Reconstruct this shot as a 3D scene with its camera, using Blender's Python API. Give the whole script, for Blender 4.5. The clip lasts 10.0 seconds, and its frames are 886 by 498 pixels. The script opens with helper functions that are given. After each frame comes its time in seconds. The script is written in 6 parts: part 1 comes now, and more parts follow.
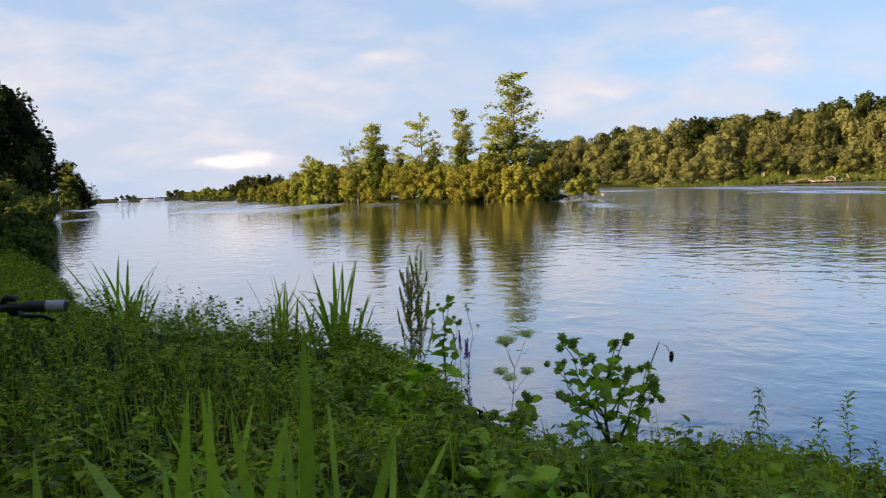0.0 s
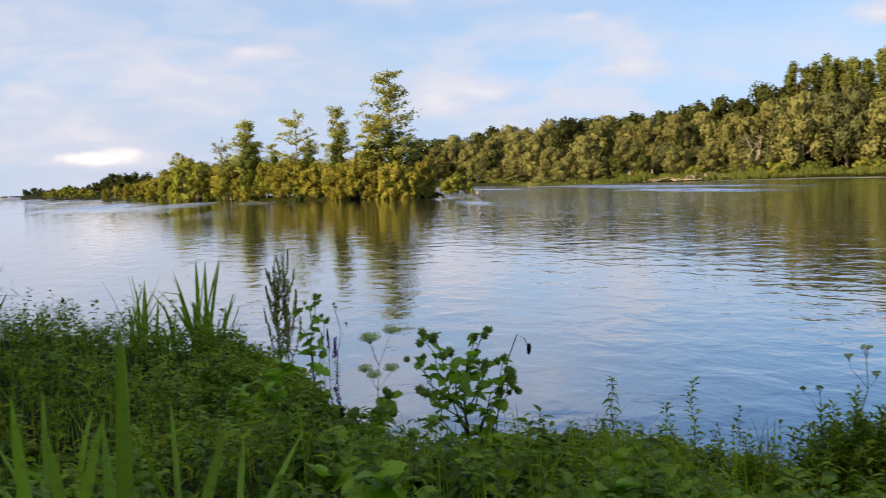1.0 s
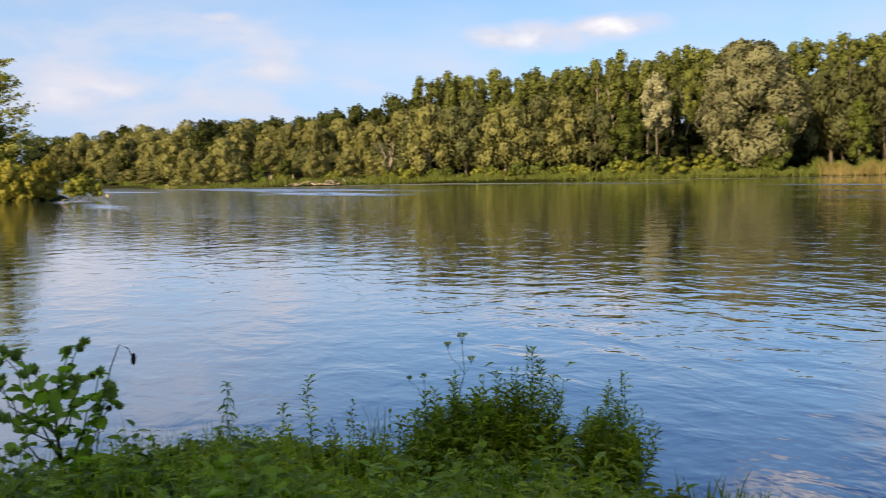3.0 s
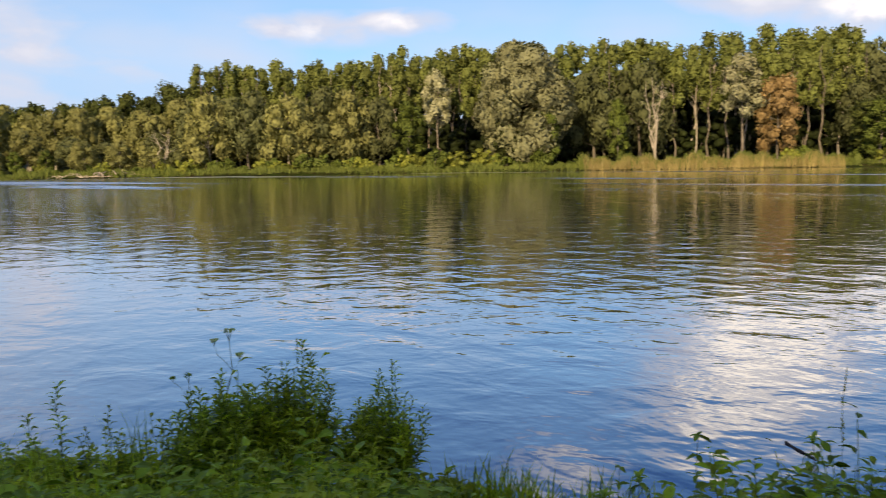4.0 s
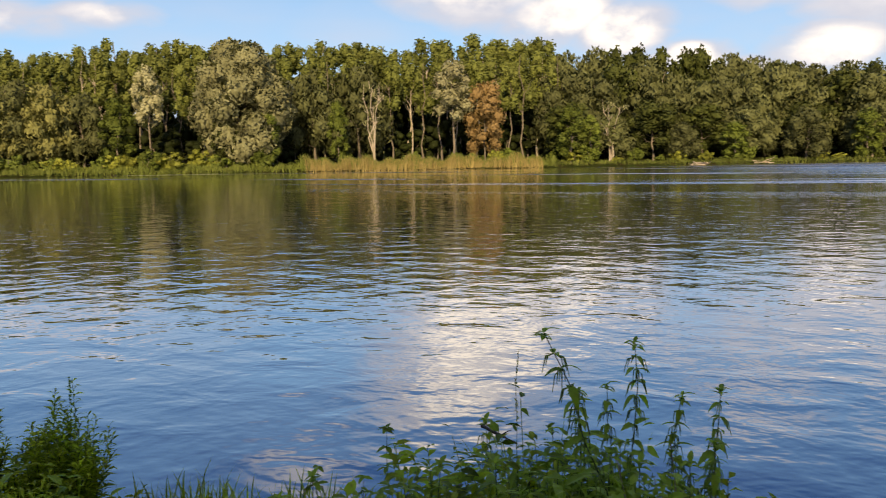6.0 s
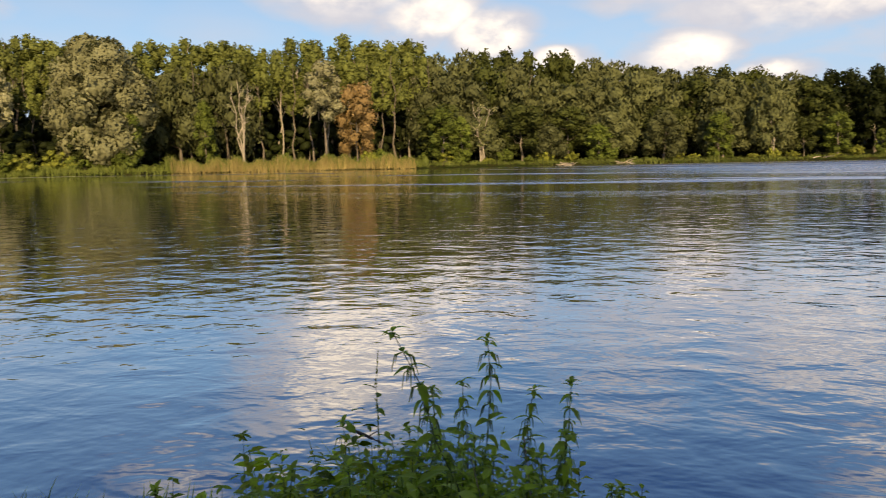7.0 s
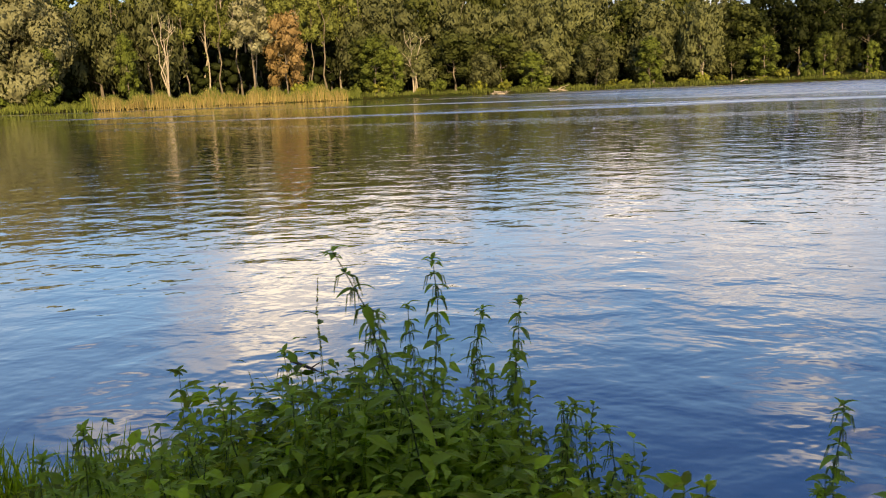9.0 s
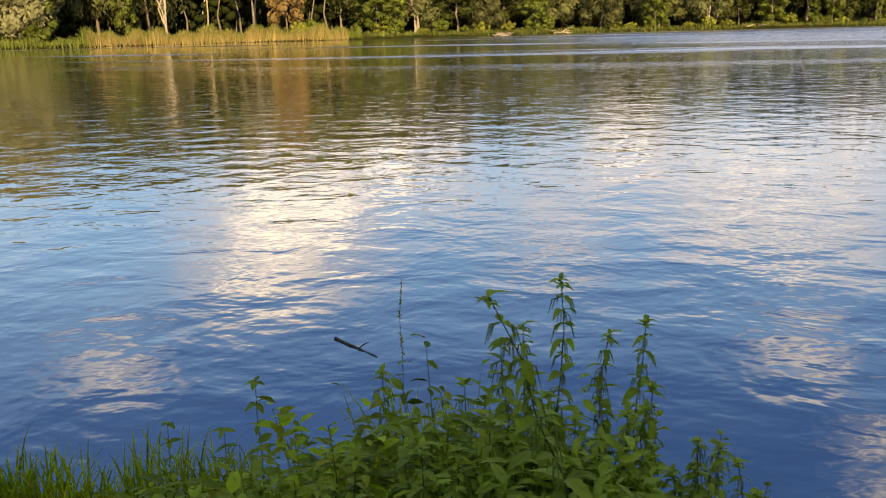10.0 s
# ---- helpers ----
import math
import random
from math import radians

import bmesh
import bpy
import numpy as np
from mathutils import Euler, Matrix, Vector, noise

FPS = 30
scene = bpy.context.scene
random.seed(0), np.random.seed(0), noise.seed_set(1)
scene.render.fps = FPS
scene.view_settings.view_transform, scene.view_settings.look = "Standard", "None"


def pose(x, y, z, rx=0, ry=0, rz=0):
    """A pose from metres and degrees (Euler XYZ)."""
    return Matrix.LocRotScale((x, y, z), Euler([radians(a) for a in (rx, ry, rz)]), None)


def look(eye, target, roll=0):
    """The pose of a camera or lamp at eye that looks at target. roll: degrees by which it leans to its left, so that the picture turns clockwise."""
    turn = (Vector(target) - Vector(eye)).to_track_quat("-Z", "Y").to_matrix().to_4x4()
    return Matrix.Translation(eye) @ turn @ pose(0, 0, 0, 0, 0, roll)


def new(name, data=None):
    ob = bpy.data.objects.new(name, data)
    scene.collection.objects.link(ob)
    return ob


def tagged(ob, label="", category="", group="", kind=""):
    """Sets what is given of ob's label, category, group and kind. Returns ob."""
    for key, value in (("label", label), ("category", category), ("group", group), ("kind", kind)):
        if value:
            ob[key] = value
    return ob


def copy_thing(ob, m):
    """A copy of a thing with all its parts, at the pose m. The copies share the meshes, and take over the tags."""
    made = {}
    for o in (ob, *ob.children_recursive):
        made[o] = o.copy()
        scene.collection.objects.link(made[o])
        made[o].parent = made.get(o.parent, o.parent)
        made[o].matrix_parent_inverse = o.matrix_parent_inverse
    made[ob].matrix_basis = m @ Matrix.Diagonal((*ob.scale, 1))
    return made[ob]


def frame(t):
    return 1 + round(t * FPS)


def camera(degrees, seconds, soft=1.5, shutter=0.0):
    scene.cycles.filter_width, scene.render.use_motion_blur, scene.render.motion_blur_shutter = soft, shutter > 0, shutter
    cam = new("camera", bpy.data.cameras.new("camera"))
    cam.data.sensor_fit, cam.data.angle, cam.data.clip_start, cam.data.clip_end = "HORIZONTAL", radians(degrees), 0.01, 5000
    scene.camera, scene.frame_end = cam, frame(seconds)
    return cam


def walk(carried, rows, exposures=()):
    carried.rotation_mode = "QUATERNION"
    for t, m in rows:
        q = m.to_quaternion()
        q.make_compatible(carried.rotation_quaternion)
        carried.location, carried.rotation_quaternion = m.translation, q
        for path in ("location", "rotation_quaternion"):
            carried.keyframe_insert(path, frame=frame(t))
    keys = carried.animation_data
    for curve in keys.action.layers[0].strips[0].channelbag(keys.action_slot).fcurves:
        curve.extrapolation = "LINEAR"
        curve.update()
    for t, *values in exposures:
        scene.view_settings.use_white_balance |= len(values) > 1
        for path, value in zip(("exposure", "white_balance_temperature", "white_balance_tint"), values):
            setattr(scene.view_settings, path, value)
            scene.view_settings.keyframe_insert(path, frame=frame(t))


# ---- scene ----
cam = camera(55.4, 10.0, soft=1.0, shutter=0.3)
PATH = [
    (0.0, (0.000, 0.000, 2.200), (0.000, 9.973, 1.463), -2.14),
    (0.5, (0.063, 0.010, 2.195), (0.683, 9.962, 1.438), -2.26),
    (1.0, (0.117, 0.026, 2.176), (1.554, 9.889, 1.367), -2.08),
    (1.5, (0.177, 0.069, 2.159), (2.622, 9.728, 1.307), -1.81),
    (2.0, (0.229, 0.092, 2.147), (3.630, 9.455, 1.270), -1.61),
    (2.2, (0.261, 0.093, 2.148), (4.041, 9.309, 1.269), -1.60),
    (3.3, (0.369, 0.079, 2.122), (6.293, 8.084, 1.217), -1.13),
    (3.5, (0.389, 0.076, 2.117), (6.732, 7.750, 1.187), -1.05),
    (4.0, (0.465, 0.066, 2.107), (7.706, 6.888, 1.096), -0.91),
    (4.5, (0.525, 0.032, 2.101), (8.428, 6.075, 1.085), -0.94),
    (5.0, (0.575, -0.000, 2.094), (8.943, 5.380, 1.086), -1.22),
    (5.5, (0.601, -0.022, 2.093), (9.332, 4.744, 1.068), -1.12),
    (7.0, (0.661, -0.118, 2.079), (10.212, 2.649, 1.020), -1.06),
    (7.5, (0.697, -0.158, 2.077), (10.425, 1.878, 0.970), -1.62),
    (8.0, (0.682, -0.215, 2.053), (10.446, 1.507, 0.755), -2.07),
    (8.5, (0.682, -0.214, 2.046), (10.375, 1.669, 0.463), -2.62),
    (9.0, (0.793, -0.061, 2.010), (10.403, 1.975, 0.133), -2.23),
    (9.2, (0.819, 0.042, 2.048), (10.406, 2.033, 0.025), -1.85),
    (9.5, (0.881, 0.236, 2.097), (10.459, 2.119, -0.077), -1.40),
    (9.8, (1.001, 0.345, 2.160), (10.527, 2.260, -0.215), -1.35),
    (10.0, (1.087, 0.410, 2.190), (10.551, 2.407, -0.349), -1.37),
]
walk(cam, [(t, look(eye, target, roll)) for t, eye, target, roll in PATH], exposures=[(0.0, 0.82, 6950, 8), (2.0, 0.82, 6900, 8), (4.0, 0.78, 6750, 8), (5.0, 0.72, 7050, 8), (7.0, 0.62, 7350, 8), (7.5, 0.56, 7700, 8), (8.0, 0.78, 7750, 8), (8.5, 0.95, 7700, 8), (9.5, 0.98, 7750, 8), (10.0, 1.10, 8200, 8)])

# ---- sky and sun ----
SUN_AZ, SUN_EL = -112.0, 25.0


def toward(az, el):
    """Unit vector to an azimuth (clockwise from +y) and elevation in degrees."""
    a, e = radians(az), radians(el)
    return Vector((math.sin(a) * math.cos(e), math.cos(a) * math.cos(e), math.sin(e)))


class Nodes:
    """Short hand for building node trees."""

    def __init__(self, tree):
        self.tree = tree
        tree.nodes.clear()

    def add(self, kind, values=None, **props):
        n = self.tree.nodes.new(kind)
        for k, v in props.items():
            setattr(n, k, v)
        for k, v in (values or {}).items():
            if isinstance(v, bpy.types.NodeSocket):
                self.tree.links.new(v, n.inputs[k])
            else:
                n.inputs[k].default_value = v
        return n

    def math(self, op, a, b=0.0, c=0.0):
        return self.add("ShaderNodeMath", {0: a, 1: b, 2: c}, operation=op).outputs[0]

    def noise(self, vector, scale, detail=3.0, rough=0.5, distort=0.0):
        return self.add("ShaderNodeTexNoise", {"Vector": vector, "Scale": scale, "Detail": detail, "Roughness": rough, "Distortion": distort}).outputs["Fac"]

    def ramp(self, fac, *stops):
        n = self.add("ShaderNodeValToRGB", {0: fac})
        e = n.color_ramp.elements
        while len(e) < len(stops):
            e.new(0.5)
        for el, (pos, col) in zip(e, stops):
            el.position = pos
            el.color = (*col, 1.0) if not isinstance(col, (int, float)) else (col, col, col, 1.0)
        return n.outputs[0]

    def mix(self, fac, a, b, blend="MIX"):
        n = self.add("ShaderNodeMix", data_type="RGBA", blend_type=blend)
        for sock, v in ((n.inputs[0], fac), (n.inputs[6], a), (n.inputs[7], b)):
            if isinstance(v, bpy.types.NodeSocket):
                self.tree.links.new(v, sock)
            else:
                sock.default_value = (*v, 1.0) if isinstance(v, tuple) and len(v) == 3 else v
        return n.outputs[2]


# clouds: azimuth, elevation, half width, half height (degrees), weight
CLOUDS = (
    (-26, 9.0, 16, 3.6, 0.80), (-8, 9.0, 14, 2.6, 0.72), (-3, 8.8, 6, 0.9, 0.84), (-6, 6.9, 9, 1.5, 0.80), (-14, 2.2, 6, 1.0, 1.25), (-22, 4.6, 8, 1.6, 0.5),
    (10, 5.4, 10, 2.4, 0.84), (21, 7.2, 9, 2.4, 0.80), (18, 10.3, 2, 0.5, 0.8), (38, 8.7, 7, 1.4, 1.0), (44, 9.3, 4, 1.1, 1.14),
    (68, 12.2, 7.5, 3.4, 1.6), (66, 15.8, 7, 2.6, 1.4), (73.5, 9.4, 4.5, 2.4, 1.5), (77, 8.2, 4.0, 2.2, 1.55), (81.5, 6.4, 3.0, 1.4, 1.5), (85, 5.4, 2.4, 0.9, 1.3), (80, 12.0, 7, 2.6, 0.85),
    (90.2, 6.3, 4.0, 1.9, 1.6), (95, 5.2, 3.2, 1.1, 1.35), (105, 5.2, 4.0, 1.5, 1.4), (86, 15.5, 5, 2.0, 0.85), (99, 9.6, 13, 4.0, 1.18), (100, 13.5, 12, 2.6, 1.0), (88, 11.0, 7, 2.6, 0.95), (8, 14.5, 17, 5.0, 0.68), (55, 21.0, 4, 2.2, 1.0),
    (102, 20.5, 3.6, 2.0, 1.05), (110, 27.0, 5, 3.0, 1.0), (150, 16, 16, 5, 0.9), (-70, 14, 20, 4, 0.8), (-18, 6.5, 30, 9, 0.74), (16, 6.5, 18, 6, 0.72),
    # Unseen high clouds, added to throw more neutral light on the near bank.
    (20, 68, 90, 15, 1.0), (-120, 48, 60, 16, 1.2), (150, 48, 50, 16, 1.2), (60, 46, 40, 8, 0.6),
)

world = bpy.data.worlds.new("sky")
scene.world = world
world.use_nodes = True
g = Nodes(world.node_tree)
way = g.add("ShaderNodeTexCoord").outputs["Generated"]
xyz = g.add("ShaderNodeSeparateXYZ", {0: way})
elev = g.math("MULTIPLY", g.math("ARCSINE", xyz.outputs[2]), 57.2958)
azim = g.math("MULTIPLY", g.math("ARCTAN2", xyz.outputs[0], xyz.outputs[1]), 57.2958)
field = None
for ca, ce, cw, ch, weight in CLOUDS:
    dx = g.math("DIVIDE", g.math("SUBTRACT", azim, ca), cw)
    dy = g.math("DIVIDE", g.math("SUBTRACT", elev, ce), ch)
    r2 = g.math("MULTIPLY_ADD", dy, dy, g.math("MULTIPLY", dx, dx))
    blob = g.math("MULTIPLY", g.math("POWER", 2.718, g.math("MULTIPLY", r2, -1.0)), weight)
    field = blob if field is None else g.math("MAXIMUM", field, blob)
flat = g.add("ShaderNodeCombineXYZ", {0: azim, 1: g.math("MULTIPLY", elev, 2.8), 2: 0.0}).outputs[0]
round_ = g.add("ShaderNodeCombineXYZ", {0: azim, 1: g.math("MULTIPLY", elev, 1.5), 2: 3.0}).outputs[0]
puff = g.mix(g.add("ShaderNodeMapRange", {0: field, 1: 0.9, 2: 1.3}).outputs[0], g.noise(flat, 0.17, 4.0, 0.48, 0.3), g.noise(round_, 0.30, 6.0, 0.56, 0.1))
billow = g.noise(round_, 0.42, 5.0, 0.55, 0.2)
fine = g.noise(flat, 0.07, 3.0, 0.5)
stir = g.math("MULTIPLY", g.math("MINIMUM", g.math("MULTIPLY", field, 1.6), 1.3), 1.7)
body = g.math("ADD", field, g.math("MULTIPLY", g.math("SUBTRACT", puff, 0.5), stir))
cover = g.add("ShaderNodeMapRange", {0: body, 1: 0.10, 2: 1.1, 3: 0.0, 4: 1.0}, interpolation_type="SMOOTHSTEP").outputs[0]
veil = g.math("MULTIPLY", g.add("ShaderNodeMapRange", {0: fine, 1: 0.32, 2: 0.70}).outputs[0], g.add("ShaderNodeMapRange", {0: elev, 1: 7.0, 2: 16.0, 3: 0.6, 4: 0.05}).outputs[0])
sheet_ = g.math("MULTIPLY", g.add("ShaderNodeMapRange", {0: azim, 1: 42.0, 2: -12.0, 3: 0.0, 4: 0.62}, interpolation_type="SMOOTHSTEP").outputs[0], g.add("ShaderNodeMapRange", {0: elev, 1: 9.0, 2: 24.0, 3: 1.0, 4: 0.25}).outputs[0])
cover = g.math("MAXIMUM", g.math("MULTIPLY", cover, 0.92), veil)
air = g.add("ShaderNodeTexSky", sky_type="NISHITA", sun_disc=False, sun_elevation=radians(SUN_EL), sun_rotation=radians(SUN_AZ), altitude=60, air_density=1.0, dust_density=1.3, ozone_density=1.6).outputs[0]
haze = g.add("ShaderNodeMapRange", {0: elev, 1: 0.0, 2: 9.0, 3: 0.55, 4: 0.0}).outputs[0]
deep = g.mix(g.add("ShaderNodeMapRange", {0: elev, 1: 7.0, 2: 25.0}).outputs[0], (2.05, 4.15, 7.2), (0.17, 0.92, 3.4))
air = g.mix(0.8, air, deep)
air = g.mix(haze, air, (3.1, 3.9, 5.5))
air = g.mix(g.math("MULTIPLY", sheet_, g.add("ShaderNodeMapRange", {0: fine, 1: 0.32, 2: 0.68, 3: 0.9, 4: 1.35}).outputs[0]), air, (2.80, 3.45, 4.75))
bright = g.math("MULTIPLY", g.add("ShaderNodeMapRange", {0: g.math("MULTIPLY_ADD", g.math("SUBTRACT", billow, 0.5), 1.5, body), 1: 0.80, 2: 1.65}).outputs[0], g.add("ShaderNodeMapRange", {0: field, 1: 0.75, 2: 1.3, 3: 0.12, 4: 1.0}).outputs[0])
lit = g.mix(bright, (4.25, 4.3, 5.15), (10.0, 8.9, 7.9))
back = g.add("ShaderNodeBackground", {0: g.mix(cover, air, lit), 1: 0.10})
g.tree.links.new(back.outputs[0], g.add("ShaderNodeOutputWorld").inputs[0])

sun = new("sun", bpy.data.lights.new("sun", "SUN"))
sun.data.energy, sun.data.angle, sun.data.color = 5.0, radians(0.6), (1.0, 0.78, 0.50)
sun.matrix_world = look(toward(SUN_AZ, SUN_EL) * 100, (0, 0, 0))

# ---- materials ----
def material(name):
    m = bpy.data.materials.new(name)
    m.use_nodes = True
    return m, Nodes(m.node_tree)


def finish(g, shader):
    g.tree.links.new(shader, g.add("ShaderNodeOutputMaterial").inputs[0])


def leaf_material(name, dark, light, glow=0.28, rough=0.55, stain=0.0, sheen=0.12, patch=0.35, even=0.0):
    """Foliage: every leaf and every plant a little different, some light passes through."""
    m, g = material(name)
    one = g.add("ShaderNodeNewGeometry").outputs["Random Per Island"]
    whole = g.add("ShaderNodeObjectInfo").outputs["Random"]
    dark = tuple(a * (1 - even) + b * even for a, b in zip(dark, light))
    col = g.ramp(one, (0.0, dark), (0.75, light), (1.0, tuple(min(1, c * 1.35) for c in light)))
    shade = g.add("ShaderNodeMapRange", {0: whole, 3: 0.62, 4: 1.3}).outputs[0]
    col = g.mix(1.0, col, g.add("ShaderNodeCombineColor", {0: shade, 1: shade, 2: g.math("MULTIPLY", shade, 0.95)}).outputs[0], "MULTIPLY")
    pos = g.add("ShaderNodeTexCoord").outputs["Object"]
    col = g.mix(g.math("MULTIPLY", g.ramp(g.noise(pos, patch, 3.0), (0.35, 0.0), (0.68, 1.0)), 0.6), col, tuple(c * 1.25 + 0.01 for c in light))
    if stain:
        col = g.mix(g.ramp(g.noise(pos, 40.0, 3.0), (0.55, 0.0), (0.75, stain)), col, (0.14, 0.10, 0.03))
    skin = g.add("ShaderNodeBsdfPrincipled", {"Base Color": col, "Roughness": rough, "Specular IOR Level": sheen})
    thin = g.add("ShaderNodeBsdfTranslucent", {"Color": g.mix(1.0, col, (1.0, 1.15, 0.5), "MULTIPLY")})
    finish(g, g.add("ShaderNodeMixShader", {0: glow, 1: skin.outputs[0], 2: thin.outputs[0]}).outputs[0])
    return m


def bark_material(name, dark, light, scale=3.0):
    m, g = material(name)
    pos = g.add("ShaderNodeTexCoord").outputs["Object"]
    long = g.add("ShaderNodeMapping", {"Vector": pos, "Scale": (1.0, 1.0, 0.22)}).outputs[0]
    n = g.noise(long, scale, 5.0, 0.6)
    col = g.ramp(n, (0.3, dark), (0.7, light))
    bump = g.add("ShaderNodeBump", {"Height": n, "Strength": 0.6, "Distance": 0.03})
    finish(g, g.add("ShaderNodeBsdfPrincipled", {"Base Color": col, "Roughness": 0.85, "Normal": bump.outputs[0]}).outputs[0])
    return m


def plain_material(name, col, rough=0.5, metal=0.0, vary=0.15, scale=30.0):
    m, g = material(name)
    n = g.noise(g.add("ShaderNodeTexCoord").outputs["Object"], scale, 4.0, 0.6)
    c = g.ramp(n, (0.3, tuple(v * (1 - vary) for v in col)), (0.7, tuple(min(1, v * (1 + vary)) for v in col)))
    r = g.add("ShaderNodeMapRange", {0: n, 3: max(0.02, rough - 0.08), 4: min(1, rough + 0.1)}).outputs[0]
    finish(g, g.add("ShaderNodeBsdfPrincipled", {"Base Color": c, "Roughness": r, "Metallic": metal}).outputs[0])
    return m


def water_material():
    m, g = material("river_water")
    pos = g.add("ShaderNodeTexCoord").outputs["Object"]
    turned = g.add("ShaderNodeMapping", {"Vector": pos, "Rotation": (0, 0, radians(30)), "Scale": (1.0, 0.78, 1.0)}).outputs[0]
    broad = g.add("ShaderNodeMapping", {"Vector": pos, "Rotation": (0, 0, radians(35)), "Scale": (0.055, 0.012, 1.0)}).outputs[0]
    ripple = g.noise(turned, 1.5, 3.0, 0.48, 0.35)
    chop = g.noise(turned, 5.2, 2.0, 0.5, 0.2)
    swell = g.noise(turned, 0.42, 2.0, 0.5, 0.2)
    streak = g.add("ShaderNodeMapRange", {0: g.noise(broad, 1.0, 4.0, 0.6, 0.4), 1: 0.53, 2: 0.62}, interpolation_type="SMOOTHSTEP").outputs[0]
    sep = g.add("ShaderNodeSeparateXYZ", {0: pos})
    reach = g.math("MULTIPLY_ADD", sep.outputs[0], -0.2, sep.outputs[1])
    open_water = g.add("ShaderNodeMapRange", {0: g.math("MAXIMUM", sep.outputs[0], g.math("MULTIPLY", sep.outputs[1], 0.6)), 1: 35.0, 2: 80.0}).outputs[0]
    wind = g.add("ShaderNodeMapRange", {0: reach, 1: 20.0, 2: -35.0, 3: 0.0, 4: 4.8}).outputs[0]
    wind = g.math("MULTIPLY", wind, g.add("ShaderNodeMapRange", {0: sep.outputs[0], 1: 30.0, 2: 120.0}).outputs[0])
    wind = g.math("ADD", wind, g.add("ShaderNodeMapRange", {0: sep.outputs[1], 1: 90.0, 2: 165.0, 3: 0.0, 4: 1.6}).outputs[0])
    lee = g.add("ShaderNodeMapRange", {0: g.math("MULTIPLY_ADD", sep.outputs[1], -0.30, sep.outputs[0]), 1: -6.0, 2: 16.0, 3: 0.62, 4: 1.0}, interpolation_type="SMOOTHSTEP").outputs[0]
    race = g.math("MINIMUM", g.math("MULTIPLY", g.math("MULTIPLY_ADD", sep.outputs[1], -0.09, sep.outputs[0]), 0.10), g.math("MULTIPLY", g.math("SUBTRACT", g.math("MULTIPLY", sep.outputs[1], 0.66), sep.outputs[0]), 0.07))
    race = g.math("MULTIPLY", g.add("ShaderNodeMapRange", {0: race}).outputs[0], g.add("ShaderNodeMapRange", {0: sep.outputs[1], 1: 26.0, 2: 70.0}).outputs[0])
    wind = g.math("MULTIPLY_ADD", race, g.math("MULTIPLY_ADD", streak, 3.0, 1.3), wind)
    calm = g.math("MULTIPLY", g.math("MULTIPLY_ADD", open_water, -0.45, 0.90), lee)
    gust = g.math("ADD", g.math("MULTIPLY_ADD", g.math("MULTIPLY", streak, open_water), 4.6, calm), wind)
    crest = g.math("POWER", ripple, 1.6)
    small = g.math("MULTIPLY_ADD", chop, 0.14, g.math("MULTIPLY", crest, 0.85))
    height = g.math("MULTIPLY_ADD", small, gust, g.math("MULTIPLY", swell, 0.50))
    bump = g.add("ShaderNodeBump", {"Height": height, "Strength": 1.0, "Distance": 0.034})
    body = g.add("ShaderNodeBsdfDiffuse", {"Color": (0.006, 0.016, 0.034, 1)})
    mirror = g.add("ShaderNodeBsdfGlossy", {"Color": (1, 1, 1, 1), "Roughness": g.add("ShaderNodeMapRange", {0: gust, 1: 1.2, 2: 6.0, 3: 0.01, 4: 0.30}).outputs[0], "Normal": bump.outputs[0]})
    gloss = g.math("POWER", g.add("ShaderNodeFresnel", {"IOR": 1.333, "Normal": bump.outputs[0]}).outputs[0], 0.43)
    finish(g, g.add("ShaderNodeMixShader", {0: gloss, 1: body.outputs[0], 2: mirror.outputs[0]}).outputs[0])
    return m


def ground_material():
    m, g = material("river_bank_soil")
    pos = g.add("ShaderNodeTexCoord").outputs["Object"]
    big, small = g.noise(pos, 0.35, 4.0, 0.6), g.noise(pos, 9.0, 5.0, 0.65)
    soil = g.ramp(small, (0.3, (0.014, 0.011, 0.003)), (0.7, (0.040, 0.031, 0.008)))
    moss = g.ramp(small, (0.3, (0.010, 0.017, 0.001)), (0.75, (0.030, 0.046, 0.003)))
    col = g.mix(g.ramp(big, (0.35, 0.0), (0.6, 1.0)), soil, moss)
    bump = g.add("ShaderNodeBump", {"Height": small, "Strength": 0.8, "Distance": 0.05})
    finish(g, g.add("ShaderNodeBsdfPrincipled", {"Base Color": col, "Roughness": 0.95, "Specular IOR Level": 0.1, "Normal": bump.outputs[0]}).outputs[0])
    return m


WATER, SOIL = water_material(), ground_material()
WILLOW = leaf_material("willow_leaf", (0.032, 0.038, 0.013), (0.086, 0.092, 0.037), 0.16, even=0.6, sheen=0.04)
WILLOW_PALE = leaf_material("pale_willow_leaf", (0.104, 0.106, 0.052), (0.199, 0.196, 0.103), 0.2, even=0.6, sheen=0.04)
WILLOW_SILVER = leaf_material("silver_willow_leaf", (0.144, 0.140, 0.078), (0.257, 0.246, 0.144), 0.2, even=0.6, sheen=0.04)
# Olive willow leaf, brightened: the low golden sun is part of the colour.
OLIVE_SUNLIT = leaf_material("olive_sunlit_willow_leaf", (0.074, 0.077, 0.024), (0.171, 0.167, 0.059), 0.2, even=0.6, sheen=0.04)
POPLAR = leaf_material("poplar_leaf", (0.043, 0.056, 0.013), (0.123, 0.137, 0.035), 0.2, even=0.6, sheen=0.04)
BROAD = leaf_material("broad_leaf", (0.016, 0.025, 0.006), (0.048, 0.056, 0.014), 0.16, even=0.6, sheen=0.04)
